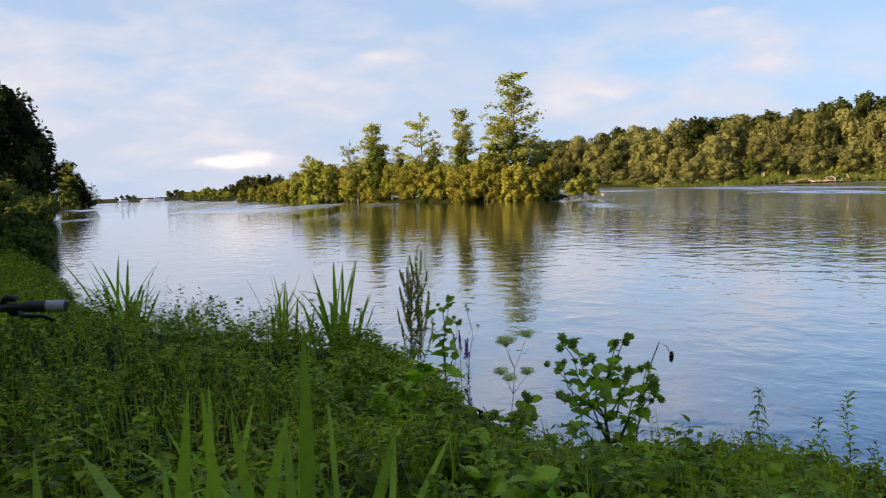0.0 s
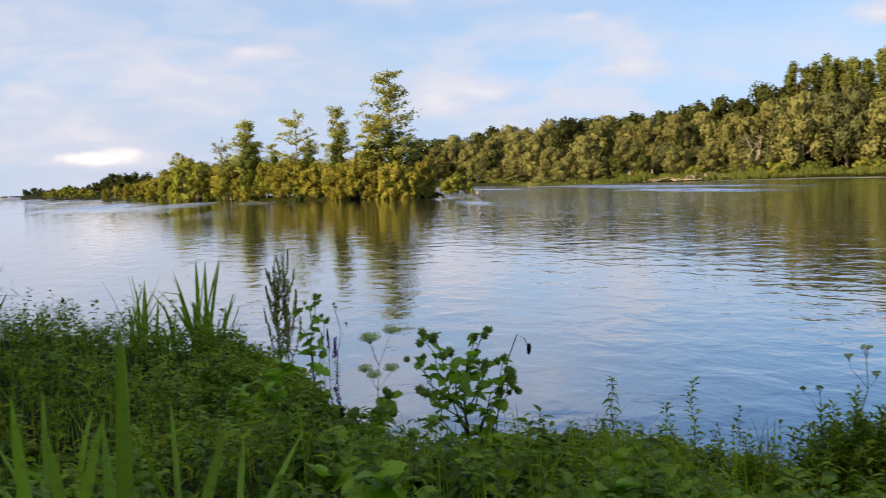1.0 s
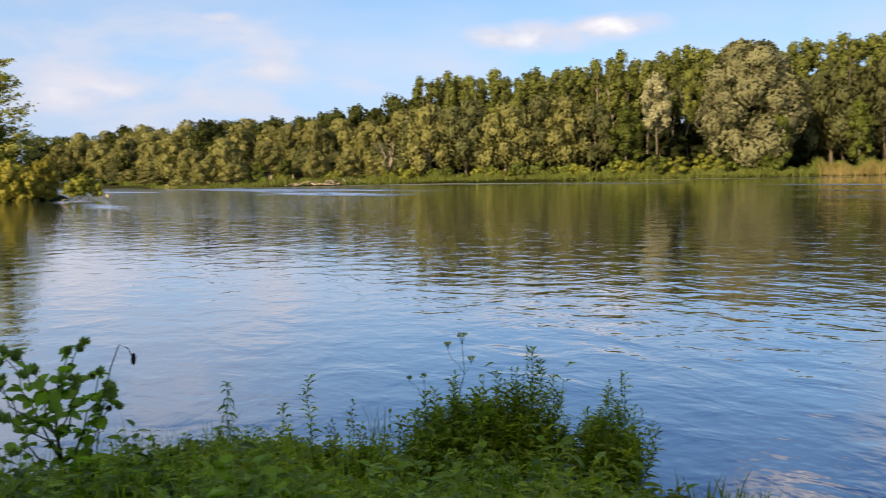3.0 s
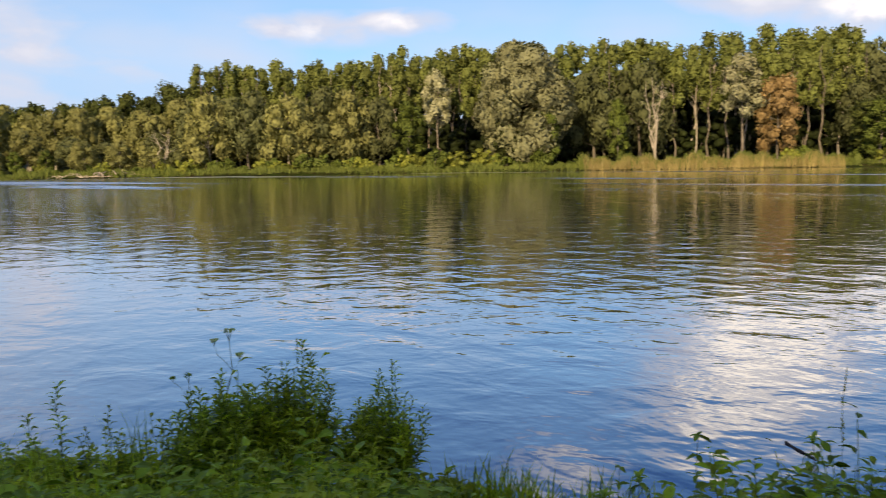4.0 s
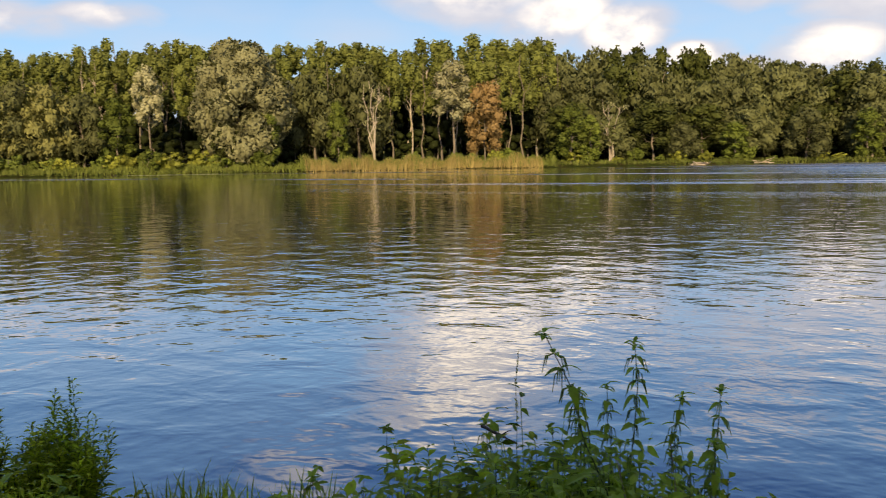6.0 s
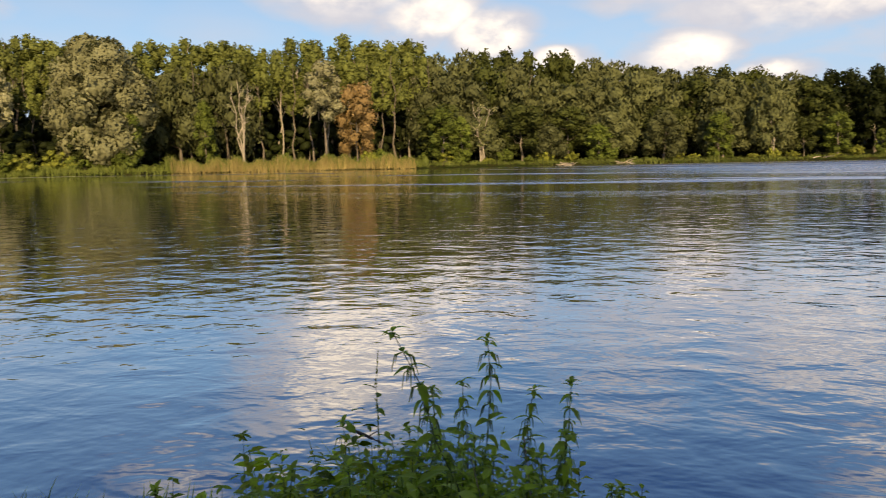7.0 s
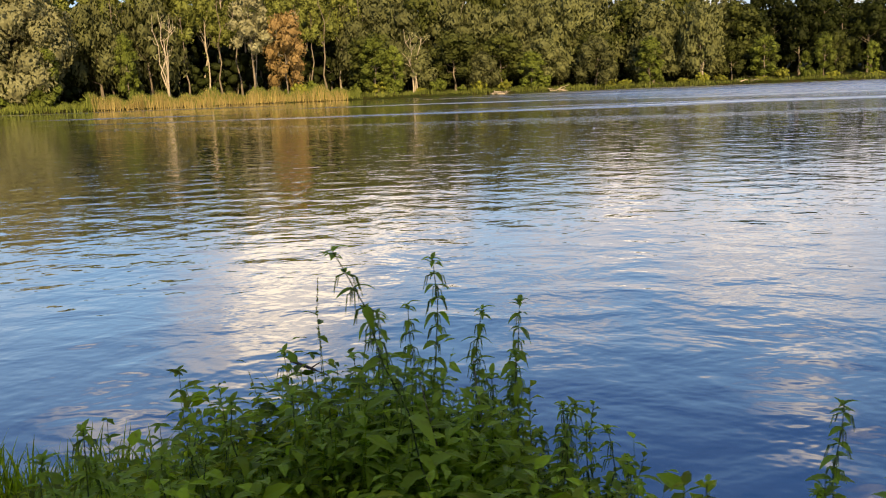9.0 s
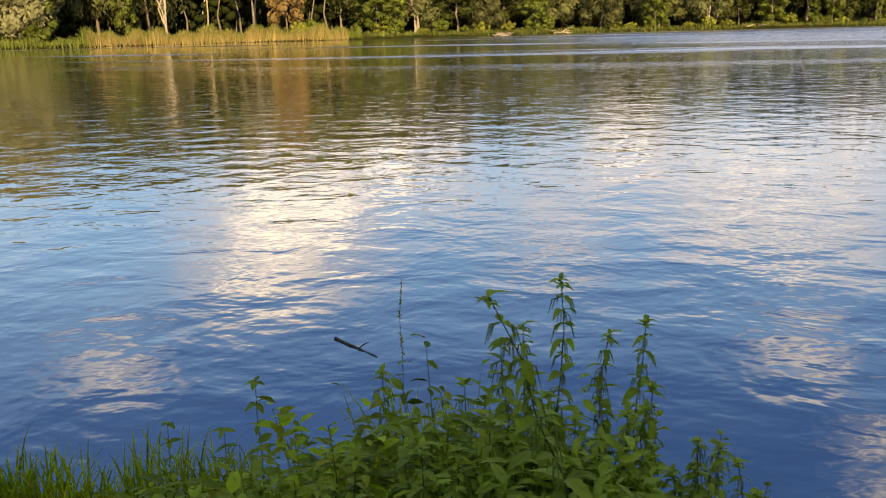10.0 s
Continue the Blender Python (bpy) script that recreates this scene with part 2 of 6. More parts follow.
# Darkened broad leaf: shade inside the wood is put into its colour.
BROAD_DARK_SHADE = leaf_material("dark_shade_broad_leaf", (0.006, 0.010, 0.002), (0.019, 0.025, 0.006), even=0.6, sheen=0.04)
LUSH = leaf_material("lush_leaf", (0.034, 0.053, 0.010), (0.085, 0.106, 0.020), 0.18, even=0.6, sheen=0.04)
ALDER = leaf_material("alder_leaf", (0.14, 0.155, 0.038), (0.30, 0.30, 0.090), 0.45, even=0.6, sheen=0.04)
SALLOW = leaf_material("sallow_leaf", (0.095, 0.098, 0.017), (0.235, 0.215, 0.040), 0.3, even=0.6, sheen=0.04)
GOLDEN = leaf_material("golden_leaf", (0.080, 0.096, 0.016), (0.186, 0.196, 0.035), even=0.6, sheen=0.04)
BROWN_LEAF = leaf_material("browned_leaf", (0.120, 0.078, 0.032), (0.267, 0.179, 0.078), even=0.6, sheen=0.04)
REED_TAN = leaf_material("dry_reed", (0.101, 0.078, 0.027), (0.218, 0.172, 0.066), 0.15)
REED_GREEN = leaf_material("green_reed", (0.053, 0.071, 0.013), (0.116, 0.135, 0.027), 0.2)
BARK = bark_material("grey_bark", (0.07, 0.055, 0.04), (0.20, 0.165, 0.12))
BARK_PALE = bark_material("pale_bark", (0.18, 0.15, 0.11), (0.42, 0.36, 0.27))
DRIFT = bark_material("bleached_driftwood", (0.22, 0.17, 0.12), (0.50, 0.42, 0.32), 8.0)
STEM = bark_material("plant_stem", (0.045, 0.070, 0.020), (0.115, 0.150, 0.045), 30.0)
STEM_RED = bark_material("reddish_stem", (0.075, 0.050, 0.035), (0.16, 0.11, 0.075), 30.0)
STEM_DARK = bark_material("dead_stem", (0.018, 0.014, 0.012), (0.05, 0.04, 0.03), 30.0)
STICK = bark_material("wet_stick", (0.020, 0.014, 0.010), (0.075, 0.052, 0.035), 20.0)
WEED = leaf_material("weed_leaf", (0.031, 0.051, 0.003), (0.257, 0.359, 0.016), 0.25, 0.5, 0.6, 0.12, 1.3)
WEED_LIGHT = leaf_material("light_weed_leaf", (0.091, 0.122, 0.006), (0.392, 0.448, 0.024), 0.42, 0.5, 0.5, 0.12, 1.1)
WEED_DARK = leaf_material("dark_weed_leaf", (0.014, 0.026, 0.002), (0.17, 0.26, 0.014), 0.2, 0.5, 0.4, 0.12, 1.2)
GRASS = leaf_material("grass_blade", (0.076, 0.115, 0.009), (0.391, 0.468, 0.034), 0.48, 0.5, 0.3, 0.15, 1.0)
IRIS = leaf_material("iris_blade", (0.090, 0.171, 0.014), (0.378, 0.558, 0.054), 0.48, 0.42, 0.5, 0.2)
NETTLE = leaf_material("nettle_leaf", (0.081, 0.133, 0.012), (0.323, 0.437, 0.040), 0.42, 0.48, 0.4, 0.15)
BURDOCK = leaf_material("burdock_leaf", (0.15, 0.24, 0.022), (0.42, 0.60, 0.062), 0.48, 0.5, 0.5, 0.12)
BURR = leaf_material("green_burr", (0.15, 0.21, 0.04), (0.36, 0.46, 0.12), 0.4, 0.7)
SEED = leaf_material("dock_seed", (0.22, 0.20, 0.06), (0.52, 0.46, 0.15), 0.5, 0.7)
PURPLE = leaf_material("purple_flower", (0.16, 0.035, 0.18), (0.33, 0.09, 0.36), 0.3)
CREAM = leaf_material("cream_flower", (0.360, 0.408, 0.168), (0.720, 0.744, 0.384), 0.3)

# ---- building helpers ----
class Shape:
    """Gathers vertices and faces, then makes one mesh of them."""

    def __init__(self):
        self.v, self.f, self.n = [], [], 0
        self.facing = []

    def add(self, verts, faces):
        verts, faces = np.asarray(verts, float).reshape(-1, 3), np.asarray(faces, int)
        self.v.append(verts)
        self.f.append(faces + self.n)
        self.n += len(verts)

    def tube(self, points, radii, sides=6, cap=True):
        pts = np.asarray(points, float)
        k = len(pts)
        radii = np.broadcast_to(np.asarray(radii, float), (k,))
        d = np.gradient(pts, axis=0)
        d /= np.maximum(np.linalg.norm(d, axis=1, keepdims=True), 1e-9)
        ref = np.array((0.0, 0.0, 1.0)) if abs(d[:, 2]).mean() < 0.8 else np.array((1.0, 0.0, 0.0))
        a = np.cross(d, ref)
        a /= np.maximum(np.linalg.norm(a, axis=1, keepdims=True), 1e-9)
        b = np.cross(d, a)
        th = np.linspace(0, 2 * np.pi, sides, endpoint=False)
        ring = pts[:, None] + radii[:, None, None] * (np.cos(th)[None, :, None] * a[:, None] + np.sin(th)[None, :, None] * b[:, None])
        i, j = np.meshgrid(np.arange(k - 1), np.arange(sides), indexing="ij")
        j2 = (j + 1) % sides
        self.add(ring, np.stack([i * sides + j, (i + 1) * sides + j, (i + 1) * sides + j2, i * sides + j2], -1).reshape(-1, 4))
        if cap and sides in (4, 6, 8):
            for end in (0, k - 1):
                r = ring[end]
                self.add(np.vstack([r, pts[end]]), [(x, (x + 1) % sides, sides) if end else ((x + 1) % sides, x, sides) for x in range(sides)])

    def strip(self, rows):
        """A sheet from rows of points, all of one length."""
        rows = np.asarray(rows, float)
        r, c = rows.shape[:2]
        i, j = np.meshgrid(np.arange(r - 1), np.arange(c - 1), indexing="ij")
        self.add(rows, np.stack([i * c + j, i * c + j + 1, (i + 1) * c + j + 1, (i + 1) * c + j], -1).reshape(-1, 4))

    def mesh(self, name, mat, smooth=False):
        me = bpy.data.meshes.new(name)
        verts = np.concatenate(self.v)
        sizes = np.concatenate([np.full(len(f), f.shape[1]) for f in self.f])
        loops = np.concatenate([f.ravel() for f in self.f])
        me.vertices.add(len(verts))
        me.vertices.foreach_set("co", verts.astype(np.float32).ravel())
        me.loops.add(len(loops))
        me.loops.foreach_set("vertex_index", loops.astype(np.int32))
        me.polygons.add(len(sizes))
        me.polygons.foreach_set("loop_start", np.concatenate([[0], np.cumsum(sizes)[:-1]]).astype(np.int32))
        me.polygons.foreach_set("use_smooth", np.full(len(sizes), smooth))
        me.update(calc_edges=True)
        if self.facing:
            me.polygons.foreach_set("use_smooth", np.full(len(sizes), True))
            me.normals_split_custom_set_from_vertices(np.concatenate(self.facing).tolist())
        me.materials.append(mat)
        return me


def part(name, data, parent, label="", at=None):
    """One mesh object under a thing or a part."""
    ob = new(name, data)
    ob.parent = parent
    if at is not None:
        ob.matrix_local = at
    return tagged(ob, label)


def thing(name, label, category, at=None, group=""):
    ob = new(name)
    ob.empty_display_size = 0.2
    if at is not None:
        ob.matrix_basis = at
    return tagged(ob, label, category, group)


def unit(v):
    return v / np.maximum(np.linalg.norm(v, axis=-1, keepdims=True), 1e-9)


def put(x, y, z, turn=0.0, size=1.0, tall=1.0, tilt=0.0):
    return pose(x, y, z, tilt, 0, turn) @ Matrix.Diagonal((size, size, size * tall, 1))


def leaf_quads(shape, rng, p, n, length, width, droop=0.0, out=None):
    """Pointed leaves at p that face n; out rounds their shading with the clump."""
    u = unit(np.cross(n, rng.normal(size=p.shape)))
    u = unit(u * (1 - droop) + np.array((0, 0, -1.0)) * droop)
    v = unit(np.cross(n, u))
    s = rng.uniform(0.7, 1.3, (len(p), 1))
    a, b = u * length * 0.5 * s, v * width * 0.5 * s
    q = np.stack([p + a, p + b - a * 0.15, p - a, p - b - a * 0.15], 1)
    if out is not None:
        wrong = np.einsum("ij,ij->i", np.cross(q[:, 1] - q[:, 0], q[:, 2] - q[:, 0]), out) < 0
        q[wrong] = q[wrong][:, ::-1]
        shape.facing.append(np.repeat(out, 4, 0))
    shape.add(q, np.arange(len(p) * 4).reshape(-1, 4))


def foliage(shape, rng, clumps, per, length, width, droop=0.0, loose=0.7, hollow=0.45):
    for cx, cy, cz, rx, ry, rz in clumps:
        k = max(6, int(per * rng.uniform(0.8, 1.2)))
        d = unit(rng.normal(size=(k, 3)))
        r = rng.uniform(hollow, 1.0, (k, 1)) * rng.uniform(0.85, 1.15, (k, 1))
        p = np.array((cx, cy, cz)) + d * r * np.array((rx, ry, rz))
        n = unit(d + rng.normal(size=(k, 3)) * loose)
        leaf_quads(shape, rng, p, n, length, width, droop, unit(d * 0.6 + n * 0.35 + unit(np.array((cx, cy, 0.0))) * 0.35))


def bend(rng, a, b, steps=5, sway=0.06):
    """A wavering line from a to b."""
    a, b = np.asarray(a, float), np.asarray(b, float)
    t = np.linspace(0, 1, steps)[:, None]
    wob = rng.normal(size=(steps, 3)) * np.linalg.norm(b - a) * sway
    wob[0] = wob[-1] = 0
    return a + (b - a) * t + wob


# ---- the lie of the land ----
NEAR_SHORE = np.array([(-400, 960), (-180, 425), (-96, 225), (-63, 136), (-30, 62), (-14, 29), (-9, 20.5), (-5.2, 13), (-3, 12.2), (-1.2, 11.4), (-0.2, 9.6),
    (0.1, 8.2), (0.6, 6.7), (1.5, 6.4), (2.6, 6.2), (3.2, 5.3), (3.9, 4.3), (4.25, 3.4), (4.3, 2.4), (4.5, 1.6), (4.4, 0.6), (4.2, -0.4),
    (4.2, -2), (4.5, -8), (8, -30), (20, -90), (60, -300), (100, -1200)], float)
FAR_SHORE = np.array([(-700, 700), (-260, 500), (-170, 452), (-130, 462), (-100, 468), (-60, 432), (0, 370), (45, 300), (57, 235), (70, 190), (92, 173), (110, 153), (125, 137),
    (137, 125), (153, 107), (170, 87), (187, 61), (203, 32), (212, 11), (222, -15), (228, -43), (236, -68), (247, -110), (275, -250), (320, -1200)], float)
ISLAND = np.array([(-60, 255), (-36, 200), (-19, 163), (-6, 137), (3, 121), (9, 114), (14.5, 112)], float)
ISLET = np.array([(-112, 372), (-92, 335), (-74, 305)], float)
BUSH_ROCK = np.array([(15.8, 102), (19, 101)], float)


def signed(line, x, y):
    """Distance to a line of points, positive on its left."""
    best, sign = np.full(np.shape(x), 1e9), np.ones(np.shape(x))
    for (ax, ay), (bx, by) in zip(line[:-1], line[1:]):
        dx, dy = bx - ax, by - ay
        t = np.clip(((x - ax) * dx + (y - ay) * dy) / (dx * dx + dy * dy), 0, 1)
        d = np.hypot(x - ax - t * dx, y - ay - t * dy)
        s = np.where(dx * (y - ay) - dy * (x - ax) > 0, 1.0, -1.0)
        near = d < best
        best, sign = np.where(near, d, best), np.where(near, s, sign)
    return best * sign


def step(a, b, x):
    t = np.clip((x - a) / (b - a), 0, 1)
    return t * t * (3 - 2 * t)


def ground_z(x, y):
    x, y = np.asarray(x, float), np.asarray(y, float)
    near, far = -signed(NEAR_SHORE, x, y), signed(FAR_SHORE, x, y)
    rough = 0.05 * np.sin(x * 2.1 + 1.3) * np.cos(y * 1.7) + 0.03 * np.sin(x * 4.7 + y * 3.9)
    z = np.full(np.shape(x), -1.6)
    bank = -0.5 + 0.62 * step(-0.5, 0.35, near) + 0.66 * step(0.2, 3.4, near) + 1.2 * step(8, 60, near) + rough * step(0, 1, near)
    over = -1.6 + 2.3 * step(-3, 2.0, far) + 1.0 * step(3, 20, far) + 9.0 * step(25, 120, far) * step(430, 300, y)
    z = np.maximum(z, np.where(near > -2, bank, -1.6))
    z = np.maximum(z, np.where(far > -4, over, -1.6))
    for line, wide in ((ISLAND, 4.6), (ISLET, 4.0), (BUSH_ROCK, 1.3)):
        z = np.maximum(z, -1.6 + 2.3 * step(-wide, -wide * 0.3, -np.abs(signed(line, x, y))))
    return z


def spread(first, last, grow, reach):
    out, s = list(np.arange(first, last + 1e-6, 0.33)), 0.4
    lo, hi = first, last
    while hi < reach:
        s = min(s * grow, 4.4) if hi < 330 else min(s * 1.3, 500)
        hi += s
        lo -= s
        out += [hi]
        out.insert(0, lo)
    return np.array(out)


gx, gy = spread(-8, 8, 1.07, 4200), spread(-4, 13, 1.07, 4200)
GX, GY = np.meshgrid(gx, gy, indexing="xy")
sheet = Shape()
sheet.strip(np.stack([GX, GY, ground_z(GX, GY)], -1))
ground = new("ground", sheet.mesh("ground", SOIL, True))
tagged(ground, "dark river bank soil with moss under the plants", "ground", kind="structure")

sheet = Shape()
wx = np.array([-1500, -600, -200, -60, -20, 0, 20, 60, 200, 600, 1500.0])
WX, WY = np.meshgrid(wx, wx, indexing="xy")
sheet.strip(np.stack([WX, WY, WX * 0], -1))
water = new("water", sheet.mesh("water", WATER, True))
tagged(water, "blue rippled river water mirroring trees and evening clouds", "river", kind="structure")

# ---- trees ----
def limbs(shape, rng, height, radius, count, low, high, reach, rise=0.5):
    """A tapered trunk with limbs; gives the limb ends."""
    line = bend(rng, (0, 0, -0.3), (rng.normal() * height * 0.03, rng.normal() * height * 0.03, height * 0.93), 7, 0.012)
    shape.tube(line, radius * np.linspace(1, 0.16, 7) * np.array([1.35, 1, 1, 1, 1, 1, 1]), 6)
    ends = []
    for k in range(count):
        z = rng.uniform(low, high)
        a = k * 2.4 + rng.uniform(-0.5, 0.5)
        s = reach * (1.05 - 0.65 * (z - low) / max(0.1, high - low)) * rng.uniform(0.7, 1.1)
        foot = np.array([np.interp(z, line[:, 2], line[:, c]) for c in (0, 1)] + [z])
        tip = foot + np.array((math.cos(a) * s, math.sin(a) * s, s * rise))
        shape.tube(bend(rng, foot, tip, 4, 0.05), radius * np.array([0.42, 0.3, 0.2, 0.08]), 4, False)
        ends.append(tip)
    return ends


def ball(rng, c, rx, rz, rough=0.16):
    """A lumpy closed lobe: its points, faces and outward ways."""
    bm = bmesh.new()
    bmesh.ops.create_icosphere(bm, subdivisions=2, radius=1.0)
    d = np.array([v.co for v in bm.verts])
    faces = np.array([[v.index for v in f.verts] for f in bm.faces])
    bm.free()
    k = 1 + rough * np.sin(d @ rng.normal(size=3) * 3.1 + rng.uniform(0, 6)) + rough * 0.7 * np.sin(d @ rng.normal(size=3) * 5.3)
    return np.asarray(c) + d * k[:, None] * np.array((rx, rx, rz)), faces, d


def lobed(shape, rng, lobes, leaves, length, width, droop=0.2, core=0.62, shag=0.16, hang=0.0):
    """Crown lobes (x, y, z, radius, height): a small leafy heart wrapped in leafy sprays that stand out in tufts, so many to the square metre; hang lets the lower ones trail."""
    for cx, cy, cz, rx, rz in lobes:
        c, size = np.array((cx, cy, cz)), np.array((rx, rx, rz))
        if core:
            v, f, d = ball(rng, c, rx * core, rz * core)
            shape.add(v, f)
            shape.facing.append(unit(d + np.array((0, 0, 0.15))))
        n = max(24, int(leaves * 4.2 * (rx * rx + 2 * rx * rz)))
        d = unit(rng.normal(size=(n, 3)) + np.array((0, 0, 0.2)))
        w1, w2, w3 = rng.normal(size=(3, 3)) * np.array(((2.2,), (4.0,), (7.0,)))
        lump = 0.5 * np.sin(d @ w1 + rng.uniform(0, 6)) + 0.4 * np.sin(d @ w2) + 0.35 * np.sin(d @ w3)
        r = np.clip(0.90 + shag * lump - np.abs(rng.normal(size=n)) * shag * 0.6, 0.5, 1.12)
        p = c + d * r[:, None] * size
        p[:, 2] -= hang * np.clip(0.35 - d[:, 2], 0, 1) * rng.uniform(0, 1, n) * rz
        face = unit(d / size * rx)
        swell = unit(face + 0.45 * (np.cos(d @ w2)[:, None] * unit(w2) + np.cos(d @ w3)[:, None] * unit(w3)) * shag / 0.16)
        nrm = unit(swell + rng.normal(size=(n, 3)) * 0.4)
        leaf_quads(shape, rng, p, nrm, length, width, droop, unit(swell * 0.7 + nrm * 0.4))


def make_willow(seed, mat, bark=None, h=18.0, w=7.0, dense=1.0):
    """Rounded heads of fine drooping foliage on forked limbs."""
    rng = np.random.default_rng(seed)
    wood, crown = Shape(), Shape()
    limbs(wood, rng, h * 0.9, h * 0.017, 9, h * 0.15, h * 0.6, w * 0.75, 0.8)
    lobes = [(rng.normal() * 0.8, rng.normal() * 0.8, h * 0.82, h * 0.19, h * 0.17)]
    n = int(15 * dense)
    for k in range(n):
        a, t = k * 2.4 + rng.uniform(-0.3, 0.3), k / n
        z = h * (0.20 + 0.60 * t) + rng.uniform(-0.5, 0.5)
        r = w * (0.74 - 0.36 * t) * rng.uniform(0.8, 1.1)
        s = h * rng.uniform(0.11, 0.17)
        lobes.append((math.cos(a) * r, math.sin(a) * r, z, s, s * rng.uniform(0.85, 1.1)))
    lobed(crown, rng, lobes, 4.3, 0.86, 0.33, 0.55, 0.52, 0.24, 0.6)
    return wood, crown, mat, bark or BARK


def make_poplar(seed, mat, h=28.0):
    """A tall pole with upswept plumes above a bare trunk."""
    rng = np.random.default_rng(seed)
    wood, crown = Shape(), Shape()
    limbs(wood, rng, h, h * 0.0068, 10, h * 0.40, h * 0.8, 2.2, 1.8)
    lobes = [(rng.normal() * 0.5, rng.normal() * 0.5, h * 0.91, 1.2, h * 0.085)]
    for k in range(15):
        a, t = k * 2.4 + rng.uniform(-0.4, 0.4), rng.uniform(0, 1)
        r = rng.uniform(0.6, 2.6) * (1.0 - 0.45 * t)
        lobes.append((math.cos(a) * r, math.sin(a) * r, h * (0.48 + 0.42 * t), rng.uniform(0.75, 1.3), h * rng.uniform(0.05, 0.09)))
    lobed(crown, rng, lobes, 5.4, 0.58, 0.30, 0.45, 0.5, 0.26)
    for z in np.arange(h * 0.12, h * 0.42, 3.4):
        a = rng.uniform(0, 6.28)
        foliage(crown, rng, [(math.cos(a) * 0.4, math.sin(a) * 0.4, z, 0.5, 0.5, 0.8)], 12, 0.34, 0.22, 0.2, 0.9, 0.2)
    return wood, crown, mat, BARK_PALE if seed % 2 else BARK


def make_broad(seed, mat, h=16.0, w=5.5, dense=1.0, base=0.12, per=3.2, leaf=0.74, shag=0.26, droop=0.25, core=0.5):
    rng = np.random.default_rng(seed)
    wood, crown = Shape(), Shape()
    limbs(wood, rng, h * 0.92, h * 0.014, 10, h * 0.2, h * 0.75, w * 0.7, 0.6)
    lobes = [(0, 0, h * 0.86, h * 0.12, h * 0.13), (rng.normal() * 0.5, rng.normal() * 0.5, h * 0.62, w * 0.55, w * 0.6)]
    n = int(15 * dense)
    for k in range(n):
        t = (k + 0.5) / n
        z = h * (base + 0.08 + (0.80 - base) * t)
        edge = w * (0.78 + 0.22 * t / 0.42) if t < 0.42 else w * math.sqrt(max(0.05, 1 - ((t - 0.42) / 0.66) ** 2))
        a = k * 2.4 + rng.uniform(-0.3, 0.3)
        r = edge * rng.uniform(0.55, 0.8)
        s = w * rng.uniform(0.28, 0.44)
        lobes.append((math.cos(a) * r, math.sin(a) * r, z, s, s * rng.uniform(0.85, 1.1)))
    lobed(crown, rng, lobes, per, leaf, leaf * 0.58, droop, core, shag)
    return wood, crown, mat, BARK


def make_alder(seed, mat, h=15.0, w=3.2, sparse=1.0, bare=0.25):
    """A narrow, open tree with a see-through top."""
    rng = np.random.default_rng(seed)
    wood, crown = Shape(), Shape()
    ends = limbs(wood, rng, h, h * 0.011, int(34 / sparse), h * bare, h * 0.97, w, 0.45)
    clumps = []
    for e in ends:
        for t in (0.45, 0.75, 1.0):
            if rng.uniform() < 0.86:
                s = rng.uniform(0.55, 1.2)
                clumps.append((e[0] * t + rng.normal() * 0.2, e[1] * t + rng.normal() * 0.2, e[2] - (1 - t) * w * 0.3, s, s, s * 0.75))
    clumps.append((0, 0, h * 0.97, 0.4, 0.4, 0.8))
    foliage(crown, rng, clumps, 30, 0.32, 0.20, 0.25, 0.8, 0.1)
    return wood, crown, mat, BARK


def make_cone(seed, mat, h=17.0, w=3.6):
    rng = np.random.default_rng(seed)
    wood, crown = Shape(), Shape()
    limbs(wood, rng, h, h * 0.012, 14, h * 0.15, h * 0.9, w, 0.25)
    clumps = []
    for k in range(52):
        t = rng.uniform(0.08, 0.98)
        a, r = rng.uniform(0, 6.28), w * (1.02 - t) ** 0.8 * rng.uniform(0.45, 1.0)
        s = rng.uniform(0.6, 1.3) * (1.15 - 0.6 * t)
        clumps.append((math.cos(a) * r, math.sin(a) * r, h * t, s, s, s * 0.8))
    lobed(crown, rng, [(x, y, z, a * 1.05, c * 1.1) for x, y, z, a, b, c in clumps], 7.0, 0.55, 0.32, 0.3, 0.6, 0.2)
    return wood, crown, mat, BARK


def make_bush(seed, mat, h=3.6, w=2.4, per=24, leaf=0.46):
    rng = np.random.default_rng(seed)
    wood, crown = Shape(), Shape()
    for k in range(5):
        a = k * 1.3 + rng.uniform(-0.3, 0.3)
        wood.tube(bend(rng, (0, 0, -0.2), (math.cos(a) * w * 0.6, math.sin(a) * w * 0.6, h * rng.uniform(0.5, 0.85)), 5), np.linspace(0.07, 0.02, 5), 4)
    clumps = []
    for k in range(26):
        d = unit(rng.normal(size=3))
        r = rng.uniform(0.55, 1.0)
        s = rng.uniform(0.4, 0.85)
        clumps.append((d[0] * w * r, d[1] * w * r, max(0.25, h * 0.48 + d[2] * h * 0.5 * r), s, s, s * 0.85))
    lobed(crown, rng, [(x, y, z, a * 1.05, c * 1.05) for x, y, z, a, b, c in clumps] + [(0, 0, h * 0.42, w * 0.62, h * 0.40)], per * 0.14, leaf * 1.4, leaf * 0.7, 0.3, 0.62, 0.2)
    return wood, crown, mat, BARK


